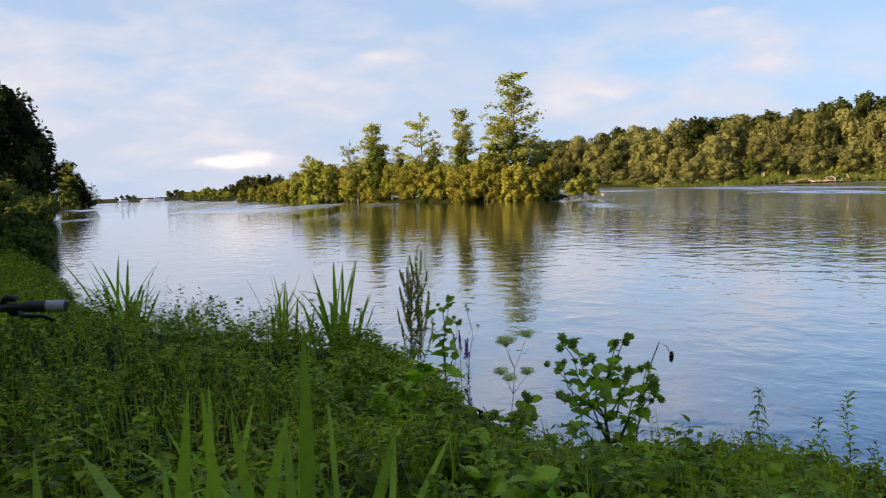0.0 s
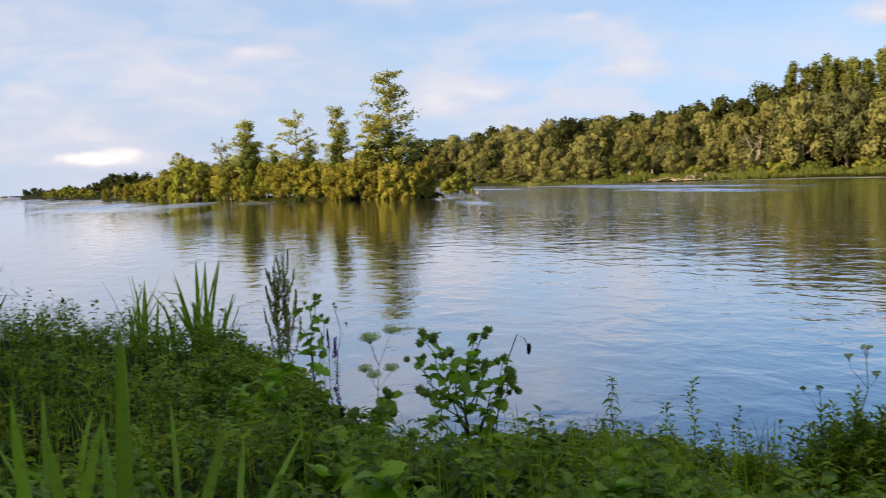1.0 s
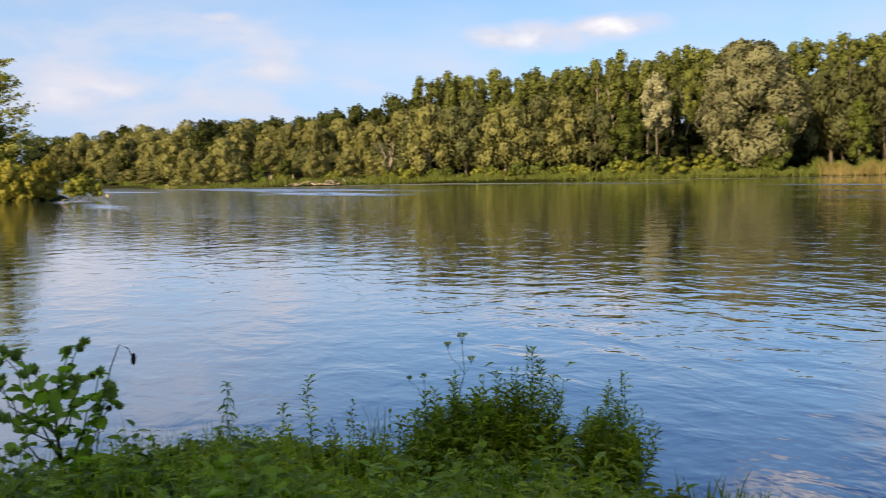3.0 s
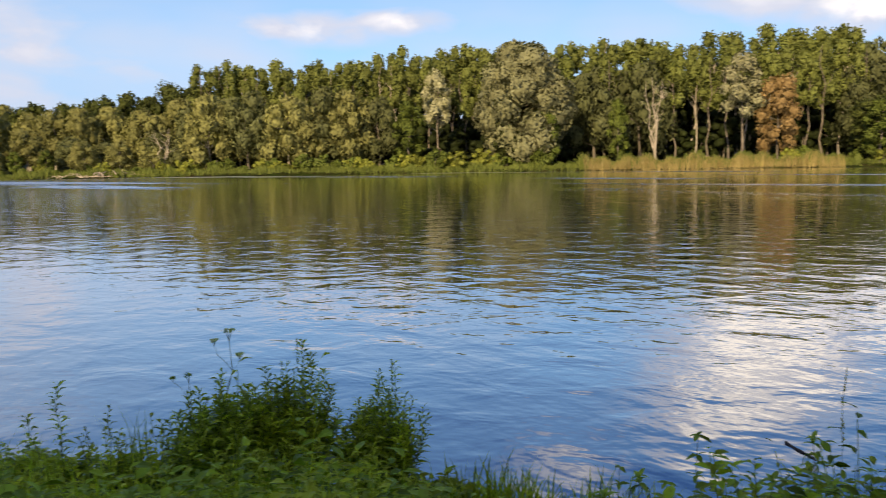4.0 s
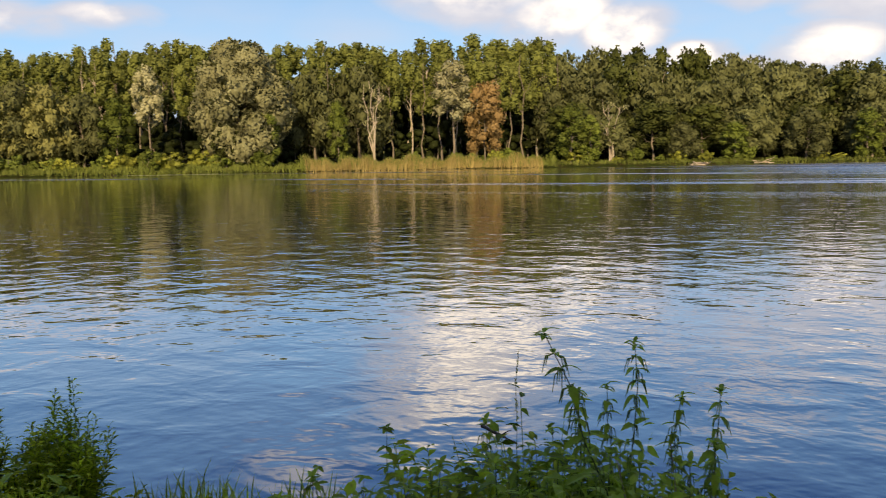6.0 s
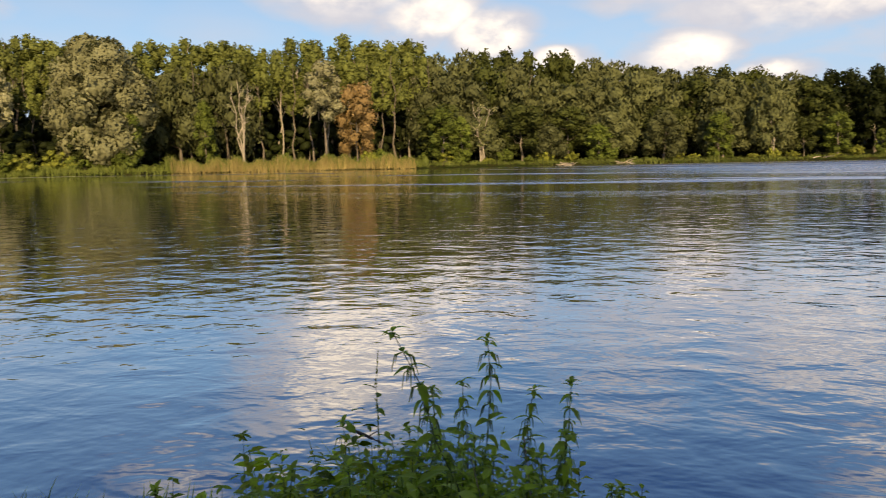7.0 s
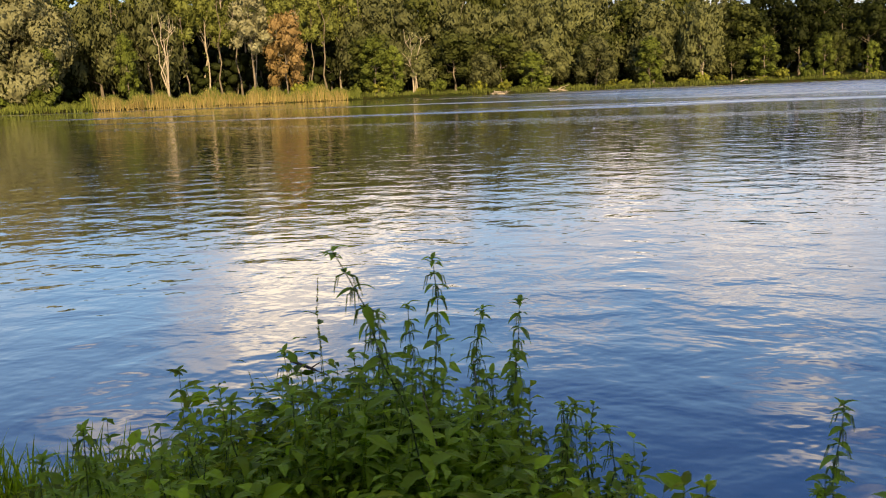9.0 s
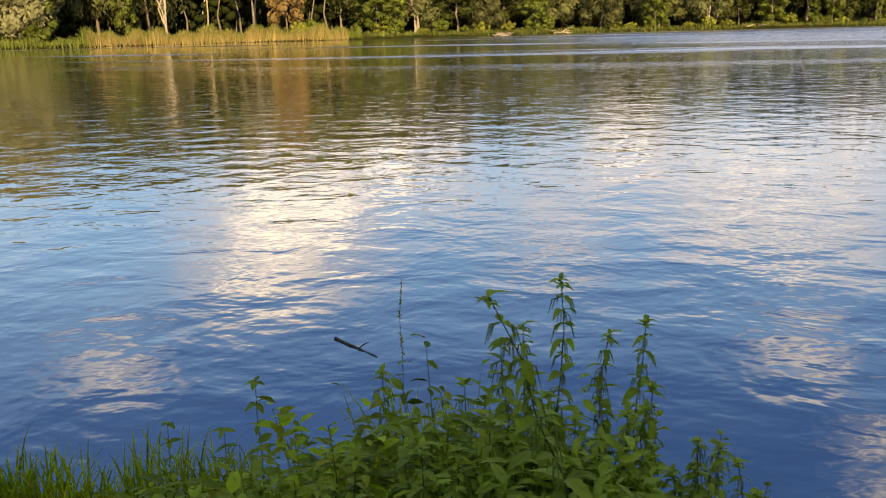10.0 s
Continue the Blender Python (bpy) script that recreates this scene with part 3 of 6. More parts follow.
def make_bare(seed, mat, h=12.0, w=3.0, leafy=10):
    """A half dead tree: pale forked limbs and a few leaves."""
    rng = np.random.default_rng(seed)
    wood, crown = Shape(), Shape()
    tips = []
    for k in range(4):
        a = k * 1.7 + rng.uniform(-0.4, 0.4)
        top = np.array((math.cos(a) * w * rng.uniform(0.3, 0.8), math.sin(a) * w * rng.uniform(0.3, 0.8), h * rng.uniform(0.75, 1.0)))
        line = bend(rng, (rng.normal() * 0.15, rng.normal() * 0.15, -0.3), top, 7, 0.03)
        wood.tube(line, np.linspace(0.20, 0.03, 7), 5, False)
        for j in range(7):
            foot = line[rng.integers(2, 6)]
            b = rng.uniform(0, 6.28)
            s = rng.uniform(0.6, 1.9)
            tip = foot + np.array((math.cos(b) * s, math.sin(b) * s, s * rng.uniform(0.5, 1.3)))
            wood.tube(bend(rng, foot, tip, 4, 0.08), np.array([0.06, 0.045, 0.03, 0.012]), 4, False)
            tips.append(tip)
    pick = [tips[i] for i in rng.permutation(len(tips))[:leafy]]
    foliage(crown, rng, [(t[0], t[1], t[2], 0.7, 0.7, 0.6) for t in pick], 22, 0.4, 0.22, 0.3, 0.9, 0.1)
    return wood, crown, mat, BARK_PALE


STOCK = {}


def stock(kind, made, name, label):
    """Keep one tree of a kind; the first plant() of it sets it, the next ones copy it."""
    wood, crown, mat, bark = made
    STOCK.setdefault(kind, []).append([None, wood.mesh("trunk", bark, True), crown.mesh("crown", mat), name, label])


def plant(kind, x, y, size=1.0, tall=1.0, turn=None, which=None, sink=0.0, group=""):
    sorts = STOCK[kind]
    h = abs(math.sin(x * 12.9898 + y * 78.233) * 43758.5453)
    i = int(h * 7) % len(sorts) if which is None else which % len(sorts)
    entry = sorts[i]
    turn = (h * 1000) % 360 if turn is None else turn
    m = put(x, y, float(ground_z(x, y)) - sink, turn, size, tall)
    if entry[0] is None:
        entry[0] = thing(entry[3], entry[4], "bush" if "bush" in entry[3] else "tree", m, group)
        part("trunk", entry[1], entry[0])
        part("crown", entry[2], entry[0])
        return entry[0]
    ob = copy_thing(entry[0], Matrix.Identity(4))
    ob.matrix_basis = m
    return tagged(ob, group=group)


for k in range(4):
    stock("willow", make_willow(10 + k, WILLOW, None, 18, 6.6 + 0.5 * k), "willow_tree", "grey-green crack willow with drooping twigs on the bank")
    stock("poplar", make_poplar(20 + k, POPLAR), "poplar_tree", "tall slender poplar with bare lower trunk in the wood")
    stock("alder", make_alder(30 + k, ALDER, 15, 2.6 + 0.5 * k, 0.9 + 0.12 * k), "alder_tree", "open-crowned green alder tree")
for k in range(3):
    stock("olive", make_willow(170 + k, OLIVE_SUNLIT, BARK_PALE, 17, 6.6 + 0.4 * k), "willow_tree", "olive willow on the far bank with low golden sun put into its leaf colour")
    stock("broad", make_broad(40 + k, BROAD), "broadleaf_tree", "rounded green broadleaf tree in the wood")
    stock("bush", make_bush(50 + k, LUSH), "riverside_bush", "green riverside bush with dense leaves")
    stock("gold_bush", make_bush(60 + k, GOLDEN, 3.8, 2.8, 44, 0.34), "riverside_bush", "yellow-green sallow bush lit by evening sun")
    stock("dark", make_broad(70 + k, BROAD_DARK_SHADE, 17, 5.0), "broadleaf_tree", "dark green broadleaf tree with the bank's shade put into its leaf colour")
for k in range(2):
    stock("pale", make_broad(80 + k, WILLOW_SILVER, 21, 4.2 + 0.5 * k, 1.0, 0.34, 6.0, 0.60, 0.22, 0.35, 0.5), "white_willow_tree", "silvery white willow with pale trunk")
    stock("cone", make_cone(90 + k, BROAD_DARK_SHADE), "pointed_tree", "dark green pointed tree in the wood")
    stock("bare", make_bare(100 + k, WILLOW_PALE), "bare_tree", "half-dead tree with bleached forked limbs")
    stock("lush", make_broad(110 + k, LUSH, 13, 3.2, 1.1, 0.02, 8.0, 0.48, 0.22), "leafy_tree", "bright green tree leafy down to the ground")
    stock("goldwillow", make_willow(120 + k, GOLDEN, BARK_PALE, 9, 3.2, 0.55), "sallow_tree", "golden sallow tree with pale leaning limbs")
for k in range(2):
    stock("shrub", make_broad(160 + k, BROAD, 10, 5.4, 0.55, -0.04, 1.4, 1.2), "distant_tree", "distant low green tree on the far shore")
stock("great", make_broad(85, WILLOW_PALE, 22, 8.4, 2.2, 0.02, 6.0, 0.66, 0.18, 0.45, 0.6), "white_willow_tree", "broad silvery white willow at the far shore")
# Dark backing; the gloom between the trunks is in the leaf colour.
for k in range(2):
    stock("dense", make_broad(140 + k, BROAD_DARK_SHADE, 16, 5.5, 0.8, 0.0, 0.4, 1.5, 0.18, 0.25, 0.85), "shaded_tree", "filler tree of the wood with shade put into its dark leaf colour")
for k in range(3):
    stock("sallow", make_broad(150 + k, SALLOW, 6.6, 2.7 + 0.3 * k, 1.0, 0.0, 7.5, 0.48, 0.26, 0.2, 0.55), "sallow_tree", "olive-gold sallow thicket lit by low sun")
stock("brown", make_broad(130, BROWN_LEAF, 15, 4.6, 1.3, 0.05, 6.0, 0.56, 0.24, 0.35, 0.5), "browned_tree", "tree with browned dying foliage")


def polar(az, r):
    return math.sin(radians(az)) * r, math.cos(radians(az)) * r


# distance to the far shore and the wood's top against azimuth
SHORE_AZ = (8, 11, 15, 20, 28, 35, 42, 47, 55, 63, 72, 81, 87, 94, 100, 106, 114)
SHORE_R = (310, 285, 215, 203, 196, 190, 186, 185, 187, 191, 197, 206, 212, 222, 232, 245, 265)
TOP_AZ = (5, 10.3, 13, 16, 19.2, 22.5, 25, 28, 29.8, 30.6, 35, 38.6, 42.3, 44.8, 51, 61, 66, 72.5, 73.7, 80.7, 86.6, 92, 94.9, 97.2, 101.2, 105.8, 114)
TOP_EL = (2.5, 3.0, 3.5, 3.8, 4.0, 4.2, 4.5, 4.65, 5.1, 6.5, 6.8, 6.7, 7.35, 7.6, 7.6, 7.6, 8.1, 7.6, 6.8, 6.7, 5.85, 5.3, 4.8, 4.8, 5.1, 4.6, 4.5)


def shore_r(az):
    return float(np.interp(az, SHORE_AZ, SHORE_R))


def row(kinds, az0, az1, gap, back, level, natural, seed, jitter=0.08, depth=5.0, group="", wide=1.0):
    """Trees of mixed kinds along the far bank; level is their height against the wood's top line."""
    rng = np.random.default_rng(seed)
    az = az0
    while az < az1:
        r = shore_r(az) + back + rng.uniform(-depth, depth)
        x, y = polar(az, r)
        kind = kinds[rng.integers(len(kinds))]
        top = r * math.tan(radians(float(np.interp(az, TOP_AZ, TOP_EL)))) + 2.15 - float(ground_z(x, y))
        h = 1.06 * top * level * (1 - jitter * rng.uniform(0, 1.6))
        n = natural[kind]
        size = min(1.25, max(0.6, h / n)) * wide
        plant(kind, x, y, size, h / n / size, group=group)
        az += gap / r * 57.3 * rng.uniform(0.8, 1.25)


NAT = {"willow": 17.5, "olive": 16.5, "poplar": 28.0, "broad": 15.5, "dark": 16.5, "cone": 17.0, "bush": 3.6, "gold_bush": 3.8, "lush": 12.8, "pale": 20.5, "brown": 14.5, "bare": 12.0, "alder": 15.0, "dense": 15.5, "great": 21.0, "sallow": 6.4}
FAR = "wood along the far bank"
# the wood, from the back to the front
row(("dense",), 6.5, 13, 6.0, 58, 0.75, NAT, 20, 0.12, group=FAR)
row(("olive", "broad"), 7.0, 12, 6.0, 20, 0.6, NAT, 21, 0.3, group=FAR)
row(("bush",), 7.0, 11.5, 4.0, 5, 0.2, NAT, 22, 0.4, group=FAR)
# The dense rows fill the gaps with leaves coloured as if in shade.
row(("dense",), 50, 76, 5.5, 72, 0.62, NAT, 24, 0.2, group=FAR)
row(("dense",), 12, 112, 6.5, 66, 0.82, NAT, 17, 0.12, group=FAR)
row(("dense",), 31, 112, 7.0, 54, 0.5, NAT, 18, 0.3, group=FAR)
row(("broad", "olive", "broad"), 7, 31, 6.5, 62, 1.0, NAT, 1, group=FAR)
row(("poplar",), 31, 73.4, 3.3, 46, 1.0, NAT, 2, 0.07, group=FAR, wide=1.45)
row(("willow", "broad"), 74, 97, 6.0, 45, 1.0, NAT, 3, 0.05, group=FAR)
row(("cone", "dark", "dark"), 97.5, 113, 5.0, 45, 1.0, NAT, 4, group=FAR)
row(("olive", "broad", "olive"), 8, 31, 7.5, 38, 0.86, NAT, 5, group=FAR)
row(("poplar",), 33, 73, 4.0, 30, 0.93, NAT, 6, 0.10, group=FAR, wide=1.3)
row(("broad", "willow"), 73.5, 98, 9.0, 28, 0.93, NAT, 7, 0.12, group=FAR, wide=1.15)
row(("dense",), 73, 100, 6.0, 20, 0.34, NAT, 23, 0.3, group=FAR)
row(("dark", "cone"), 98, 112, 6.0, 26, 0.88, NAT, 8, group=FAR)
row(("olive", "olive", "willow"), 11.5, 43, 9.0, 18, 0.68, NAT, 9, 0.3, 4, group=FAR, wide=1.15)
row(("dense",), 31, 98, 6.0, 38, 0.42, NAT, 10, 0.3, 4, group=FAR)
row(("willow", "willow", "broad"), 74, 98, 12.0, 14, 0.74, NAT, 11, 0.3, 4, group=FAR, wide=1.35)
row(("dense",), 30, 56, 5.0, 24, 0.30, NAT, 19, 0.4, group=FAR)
row(("lush", "dark", "broad"), 97, 111, 9.0, 12, 0.5, NAT, 12, 0.3, 3, group=FAR)
row(("olive", "lush", "olive"), 12, 30, 7.0, 8, 0.42, NAT, 13, 0.3, 3, group=FAR)
row(("bush", "bush", "gold_bush"), 11, 56, 3.4, 5, 0.16, NAT, 14, 0.5, 3, group=FAR)
row(("bush",), 56, 74, 5.5, 11, 0.14, NAT, 15, 0.5, 3, group=FAR)
row(("bush", "bush", "gold_bush"), 74, 112, 5.0, 4, 0.14, NAT, 16, 0.5, 2.5, group=FAR)


def stand_out(kind, az, top_el, back, which=None, wide=1.0, turn=None):
    """One tree of the far bank that is told apart from the rest."""
    r = shore_r(az) + back
    x, y = polar(az, r)
    h = r * math.tan(radians(top_el)) + 2.15 - float(ground_z(x, y))
    size = h / NAT[kind] * wide
    return plant(kind, x, y, size, 1 / wide, turn, which, group=FAR)


stand_out("bare", 28.7, 2.6, 8, 0, 1.3)
stand_out("olive", 40.6, 4.9, 18, 1, 1.0)
stand_out("willow", 42.6, 4.4, 20, 2, 0.9)
stand_out("olive", 31.5, 4.7, 14, 0, 1.0)
stand_out("willow", 34.0, 4.9, 15, 1, 1.0)
stand_out("olive", 36.6, 4.6, 14, 2, 1.1)
stand_out("willow", 38.6, 5.2, 20, 3, 0.9)
stand_out("lush", 44.6, 4.3, 10, 0, 1.05)
stand_out("pale", 46.5, 6.2, 14, 0, 0.85)
stand_out("great", 52.4, 7.5, 11, 0, 1.0)
stand_out("lush", 53.9, 3.6, 6, 1, 1.0)
stand_out("broad", 51.2, 3.2, 7, 1, 0.8)
stand_out("lush", 58.5, 4.15, 10, 0, 0.7)
stand_out("bare", 60.9, 5.4, 11, 1, 0.65)
stand_out("willow", 57.0, 6.2, 26, 1, 0.9)
stand_out("willow", 59.8, 6.3, 27, 2, 0.9)
stand_out("pale", 66.2, 6.7, 13, 0, 1.0)
stand_out("brown", 68.3, 5.1, 12, 0, 0.85)
stand_out("lush", 74.0, 3.4, 4, 1, 1.25)
stand_out("lush", 75.3, 2.9, 5, 0, 1.0)
stand_out("bare", 76.6, 3.9, 9, 0, 1.0)
stand_out("willow", 81.3, 2.2, 5, 1, 1.2)
stand_out("lush", 84.4, 2.2, 4, 0, 1.5)
stand_out("willow", 88.6, 2.9, 6, 2, 1.2)
stand_out("lush", 92.0, 2.7, 5, 1, 1.3)
stand_out("willow", 95.1, 4.4, 9, 0, 0.95)
stand_out("bare", 95.2, 3.2, 7, 1, 0.8)
stand_out("lush", 98.9, 2.5, 5, 0, 1.4)
stand_out("lush", 102.3, 2.4, 6, 1, 1.0)
for az, el, wide in ((41.0, 0.55, 1.1), (47.6, 0.75, 1.2), (35.8, 0.3, 1.0), (69.0, 0.6, 0.9), (28.6, 0.4, 0.8)):
    stand_out("gold_bush", az, el, 3.5, None, wide)

# the wooded island
ISLE = "trees on the river island"


def on_isle(kind, az, r, top_el, which=None, wide=1.0, nat=None):
    x, y = polar(az, r)
    h = r * math.tan(radians(top_el)) + 2.2 - max(0.1, float(ground_z(x, y)))
    size = h / (nat or NAT[kind]) * wide
    return plant(kind, x, y, size, 1 / wide, None, which, group=ISLE)


for az, r, el, which, wide in ((5.0, 116, 7.35, 1, 1.0), (4.9, 117, 5.2, 3, 1.25), (4.1, 118, 4.0, 0, 1.2), (5.7, 117, 3.7, 3, 1.3), (1.5, 122, 5.1, 0, 0.8), (1.6, 121, 4.1, 2, 0.9), (-1.2, 132, 5.0, 3, 0.95),
                               (-0.4, 130, 3.0, 1, 0.9), (-2.8, 136, 2.8, 1, 0.9), (-4.2, 142, 4.3, 0, 1.05), (-4.3, 141, 3.5, 1, 1.2), (-6.0, 150, 3.5, 3, 0.7), (-8.7, 166, 3.0, 2, 0.8)):
    on_isle("alder", az, r, el, which, wide * 1.3)
on_isle("bare", -8.4, 166, 2.9, 0, 1.1)
on_isle("bare", -1.2, 131, 2.6, 1, 0.6)
on_isle("bare", -9.9, 172, 2.1, 1, 0.5)
# the leafy lower parts of the tall trees
for az, r, el, wide in ((-4.3, 140, 2.9, 1.0), (-4.0, 139, 2.2, 1.2), (1.5, 120, 3.2, 0.62), (1.7, 119, 1.9, 0.9), (4.9, 115, 3.5, 0.85), (3.7, 116, 2.9, 0.95), (5.6, 115, 2.7, 0.8), (-0.5, 129, 2.2, 0.9), (-2.7, 135, 2.1, 0.8), (2.9, 120, 2.2, 0.9)):
    on_isle("lush", az, r, el, None, wide)
NAT["goldwillow"] = 8.8
for az, r, el, wide in ((-8.6, 164, 2.6, 0.9), (-7.7, 160, 2.4, 0.9), (-9.5, 170, 1.5, 1.0), (-5.6, 150, 1.9, 1.0), (-3.3, 137, 1.7, 1.0), (-1.9, 132, 1.8, 1.0), (5.7, 113, 1.5, 0.9)):
    on_isle("goldwillow", az, r, el, None, wide)
for k in range(36):
    az = -12.6 + 19.0 * (k + 0.4 * math.sin(k * 7.1)) / 35
    r = float(np.interp(az, (-13, -10, -6.7, -2.5, 1.4, 4.5, 7.2), (262, 203, 163, 136, 120.5, 114, 111))) - 1.2 + 2.2 * math.sin(k * 4.3)
    el = float(np.interp(az, (-13, -11, -10, -9, -8, -6.6, -5, -2, 1, 4, 6, 7), (0.45, 0.6, 0.95, 1.6, 1.8, 1.5, 1.7, 1.6, 1.4, 1.7, 1.3, 0.5))) * (0.86 + 0.24 * ((k * 0.618) % 1))
    on_isle("sallow", az, r, el, None, 0.85 + 0.35 * ((k * 0.381) % 1))
rng = np.random.default_rng(77)
for k in range(44):
    t = k / 43
    i = t * (len(ISLAND) - 1)
    x = float(np.interp(i, range(len(ISLAND)), ISLAND[:, 0])) + rng.uniform(-2.4, 1.6)
    y = float(np.interp(i, range(len(ISLAND)), ISLAND[:, 1])) - rng.uniform(1.6, 3.6)
    plant("sallow" if rng.uniform() < 0.4 else ("gold_bush" if rng.uniform() < 0.4 else "bush"), x, y, 0.3 + 0.3 * rng.uniform(), 0.9 + 0.4 * rng.uniform(), sink=0.4, group=ISLE)
plant("gold_bush", 16.6, 101.6, 0.62, 1.05, which=0, sink=0.2, group=ISLE)
plant("gold_bush", 17.9, 101.3, 0.5, 1.0, which=1, sink=0.2, group=ISLE)
plant("gold_bush", 15.9, 101.9, 0.4, 1.0, which=2, sink=0.2, group=ISLE)
for x, y, s in ((-108, 366, 1.1), (-100, 350, 1.3), (-92, 336, 1.5), (-84, 322, 1.2), (-78, 311, 0.9)):
    plant("gold_bush", x, y, s, 0.8, group=ISLE)

# the shaded near bank downstream, and unseen trees behind the viewer set to block light
NEARWOOD = "wood on the near bank"
# The dark kind carries the bank's shade in its leaf colour.
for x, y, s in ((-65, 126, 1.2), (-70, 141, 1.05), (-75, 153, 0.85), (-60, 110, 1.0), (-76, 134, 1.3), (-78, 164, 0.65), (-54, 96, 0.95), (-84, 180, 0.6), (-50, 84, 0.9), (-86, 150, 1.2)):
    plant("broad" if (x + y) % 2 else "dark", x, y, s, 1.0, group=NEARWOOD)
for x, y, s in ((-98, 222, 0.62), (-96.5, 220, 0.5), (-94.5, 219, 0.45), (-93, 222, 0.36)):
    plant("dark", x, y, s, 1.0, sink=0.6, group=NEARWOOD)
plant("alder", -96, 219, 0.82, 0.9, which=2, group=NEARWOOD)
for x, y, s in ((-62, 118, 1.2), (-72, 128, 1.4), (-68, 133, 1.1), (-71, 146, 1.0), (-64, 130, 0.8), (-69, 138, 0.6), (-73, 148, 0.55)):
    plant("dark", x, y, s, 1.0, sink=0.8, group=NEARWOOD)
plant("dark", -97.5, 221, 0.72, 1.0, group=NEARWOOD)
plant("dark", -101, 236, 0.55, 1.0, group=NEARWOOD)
plant("alder", -98, 238, 0.62, 0.9, which=3, group=NEARWOOD)
for x, y, s in ((-94, 214, 1.1), (-66, 124, 1.5), (-70, 137, 1.4), (-97, 231, 1.2), (-58, 108, 1.4), (-74, 152, 1.3), (-82, 172, 1.2)):
    plant("bush", x, y, s, 1.0, group=NEARWOOD)
# Out of view: placed close to keep sun and sky off the near bank.
for az, r, s in ((134, 19, 0.7), (150, 16, 0.75), (168, 15, 0.8), (186, 15, 0.8), (204, 15, 0.85), (221, 15, 0.9), (238, 16, 1.0), (160, 20, 1.2), (195, 20, 1.2), (228, 21, 1.2)):
    x, y = polar(az, r)
    plant("dense", x, y, s, 1.0, group=NEARWOOD)
for k in range(13):
    plant("dense", -21.5 - 0.8 * (k % 2) - max(0, k - 9) * 2.5, -16 + 4.2 * k, 1.15, 1.1, group=NEARWOOD)
    plant("dense", -29.0 - 1.2 * (k % 2) - max(0, k - 9) * 2.5, -18 + 4.6 * k, 1.3, 1.1, group=NEARWOOD)
for k in range(16):
    t = k / 15
    plant("bush", -19 - 44 * t - 2.0, 36 + 92 * t, 0.55 + 0.75 * t, 1.0, group=NEARWOOD)
for k in range(30):
    t = k / 29
    y = 27 + 105 * t ** 1.3
    x = float(np.interp(y, NEAR_SHORE[:8, 1][::-1], NEAR_SHORE[:8, 0][::-1]))
    plant("bush", x - 0.7 - 0.5 * math.sin(k * 2.7), y, 0.30 + 0.65 * t, 1.0, sink=0.1, group=NEARWOOD)

# far downstream
LOW_AZ = (-23.5, -22.2, -21.2, -20.7, -20.1, -19.6, -18.0, -17.8, -17.3, -16.8, -16.6, -15.6, -15.3, -14.7, -14.2, -13.6, -13.3, -12.8, -12.4, -12.1, -11.8, -11.2, -10.5, -9.5, -8)
LOW_EL = (0.1, 0.03, 0.05, 0.22, 0.26, 0.03, 0.03, 0.38, 0.48, 0.38, 0.28, 0.32, 0.5, 0.38, 0.55, 0.7, 0.95, 1.22, 1.15, 0.92, 1.22, 1.2, 0.95, 0.8, 0.7)
rng = np.random.default_rng(5)
az = -23.2
while az < -8.2:
    r = 520 + rng.uniform(-8, 25) - max(0, az + 15) * 10
    x, y = polar(az, r)
    h = r * math.tan(radians(float(np.interp(az, LOW_AZ, LOW_EL)))) + 2.2 - float(ground_z(x, y))
    if h > 1:
        for size, back, move in ((1.0, 0, 0.0), (0.72, -16, 0.11)):
            x, y = polar(az + move, r + back)
            plant("shrub", x, y, size * h / 9.0, 1.0, sink=0.10 * h * size, group="far trees downstream")
    az += 0.28 + 0.03 * min(6.0, max(0.0, h))


# ---- reeds and driftwood of the far bank ----
def reed_bed(name, label, mat, az0, az1, depth0, depth1, tall, count, seed, wide=0.10):
    rng = np.random.default_rng(seed)
    s = Shape()
    az = rng.uniform(az0, az1, count)
    r = np.interp(az, SHORE_AZ, SHORE_R) + rng.uniform(depth0, depth1, count)
    x, y = np.sin(np.radians(az)) * r, np.cos(np.radians(az)) * r
    z = np.maximum(ground_z(x, y), -0.3)
    patch = 0.75 + 0.35 * np.sin(az * 3.1) * np.sin(az * 1.3 + 1)
    h = tall * rng.uniform(0.6, 1.05, count) * patch
    a = rng.uniform(0, np.pi, count)
    u = np.stack([np.cos(a), np.sin(a), np.zeros(count)], -1) * wide * 0.5
    lean = rng.normal(size=(count, 3)) * np.array((0.12, 0.12, 0)) * tall
    p = np.stack([x, y, z], -1)
    up = np.stack([np.zeros(count), np.zeros(count), h], -1)
    s.add(np.stack([p - u, p + u, p + u * 0.8 + up * 0.6 + lean * 0.3, p - u * 0.8 + up * 0.6 + lean * 0.3, p + up + lean, p + up * 0.97 + lean + u * 0.3], 1),
          (np.arange(count) * 6)[:, None, None] + np.array(((0, 1, 2, 3), (3, 2, 5, 4))))
    s.f[-1] = s.f[-1].reshape(-1, 4)
    return tagged(new(name, s.mesh(name, mat)), label, "reeds", kind="stuff")


reed_bed("reed_bed", "tall straw-coloured reeds at the water's edge", REED_TAN, 56.3, 72.2, -0.6, 3.0, 2.9, 5200, 201)
reed_bed("reed_bed", "green reeds mixed into the dry reed bed", REED_GREEN, 56.0, 73.0, 0.0, 5.0, 3.2, 5200, 202)
reed_bed("reed_bed", "low light green reeds along the far shore", REED_GREEN, 29.0, 56.5, -0.5, 3.5, 1.8, 5200, 203)
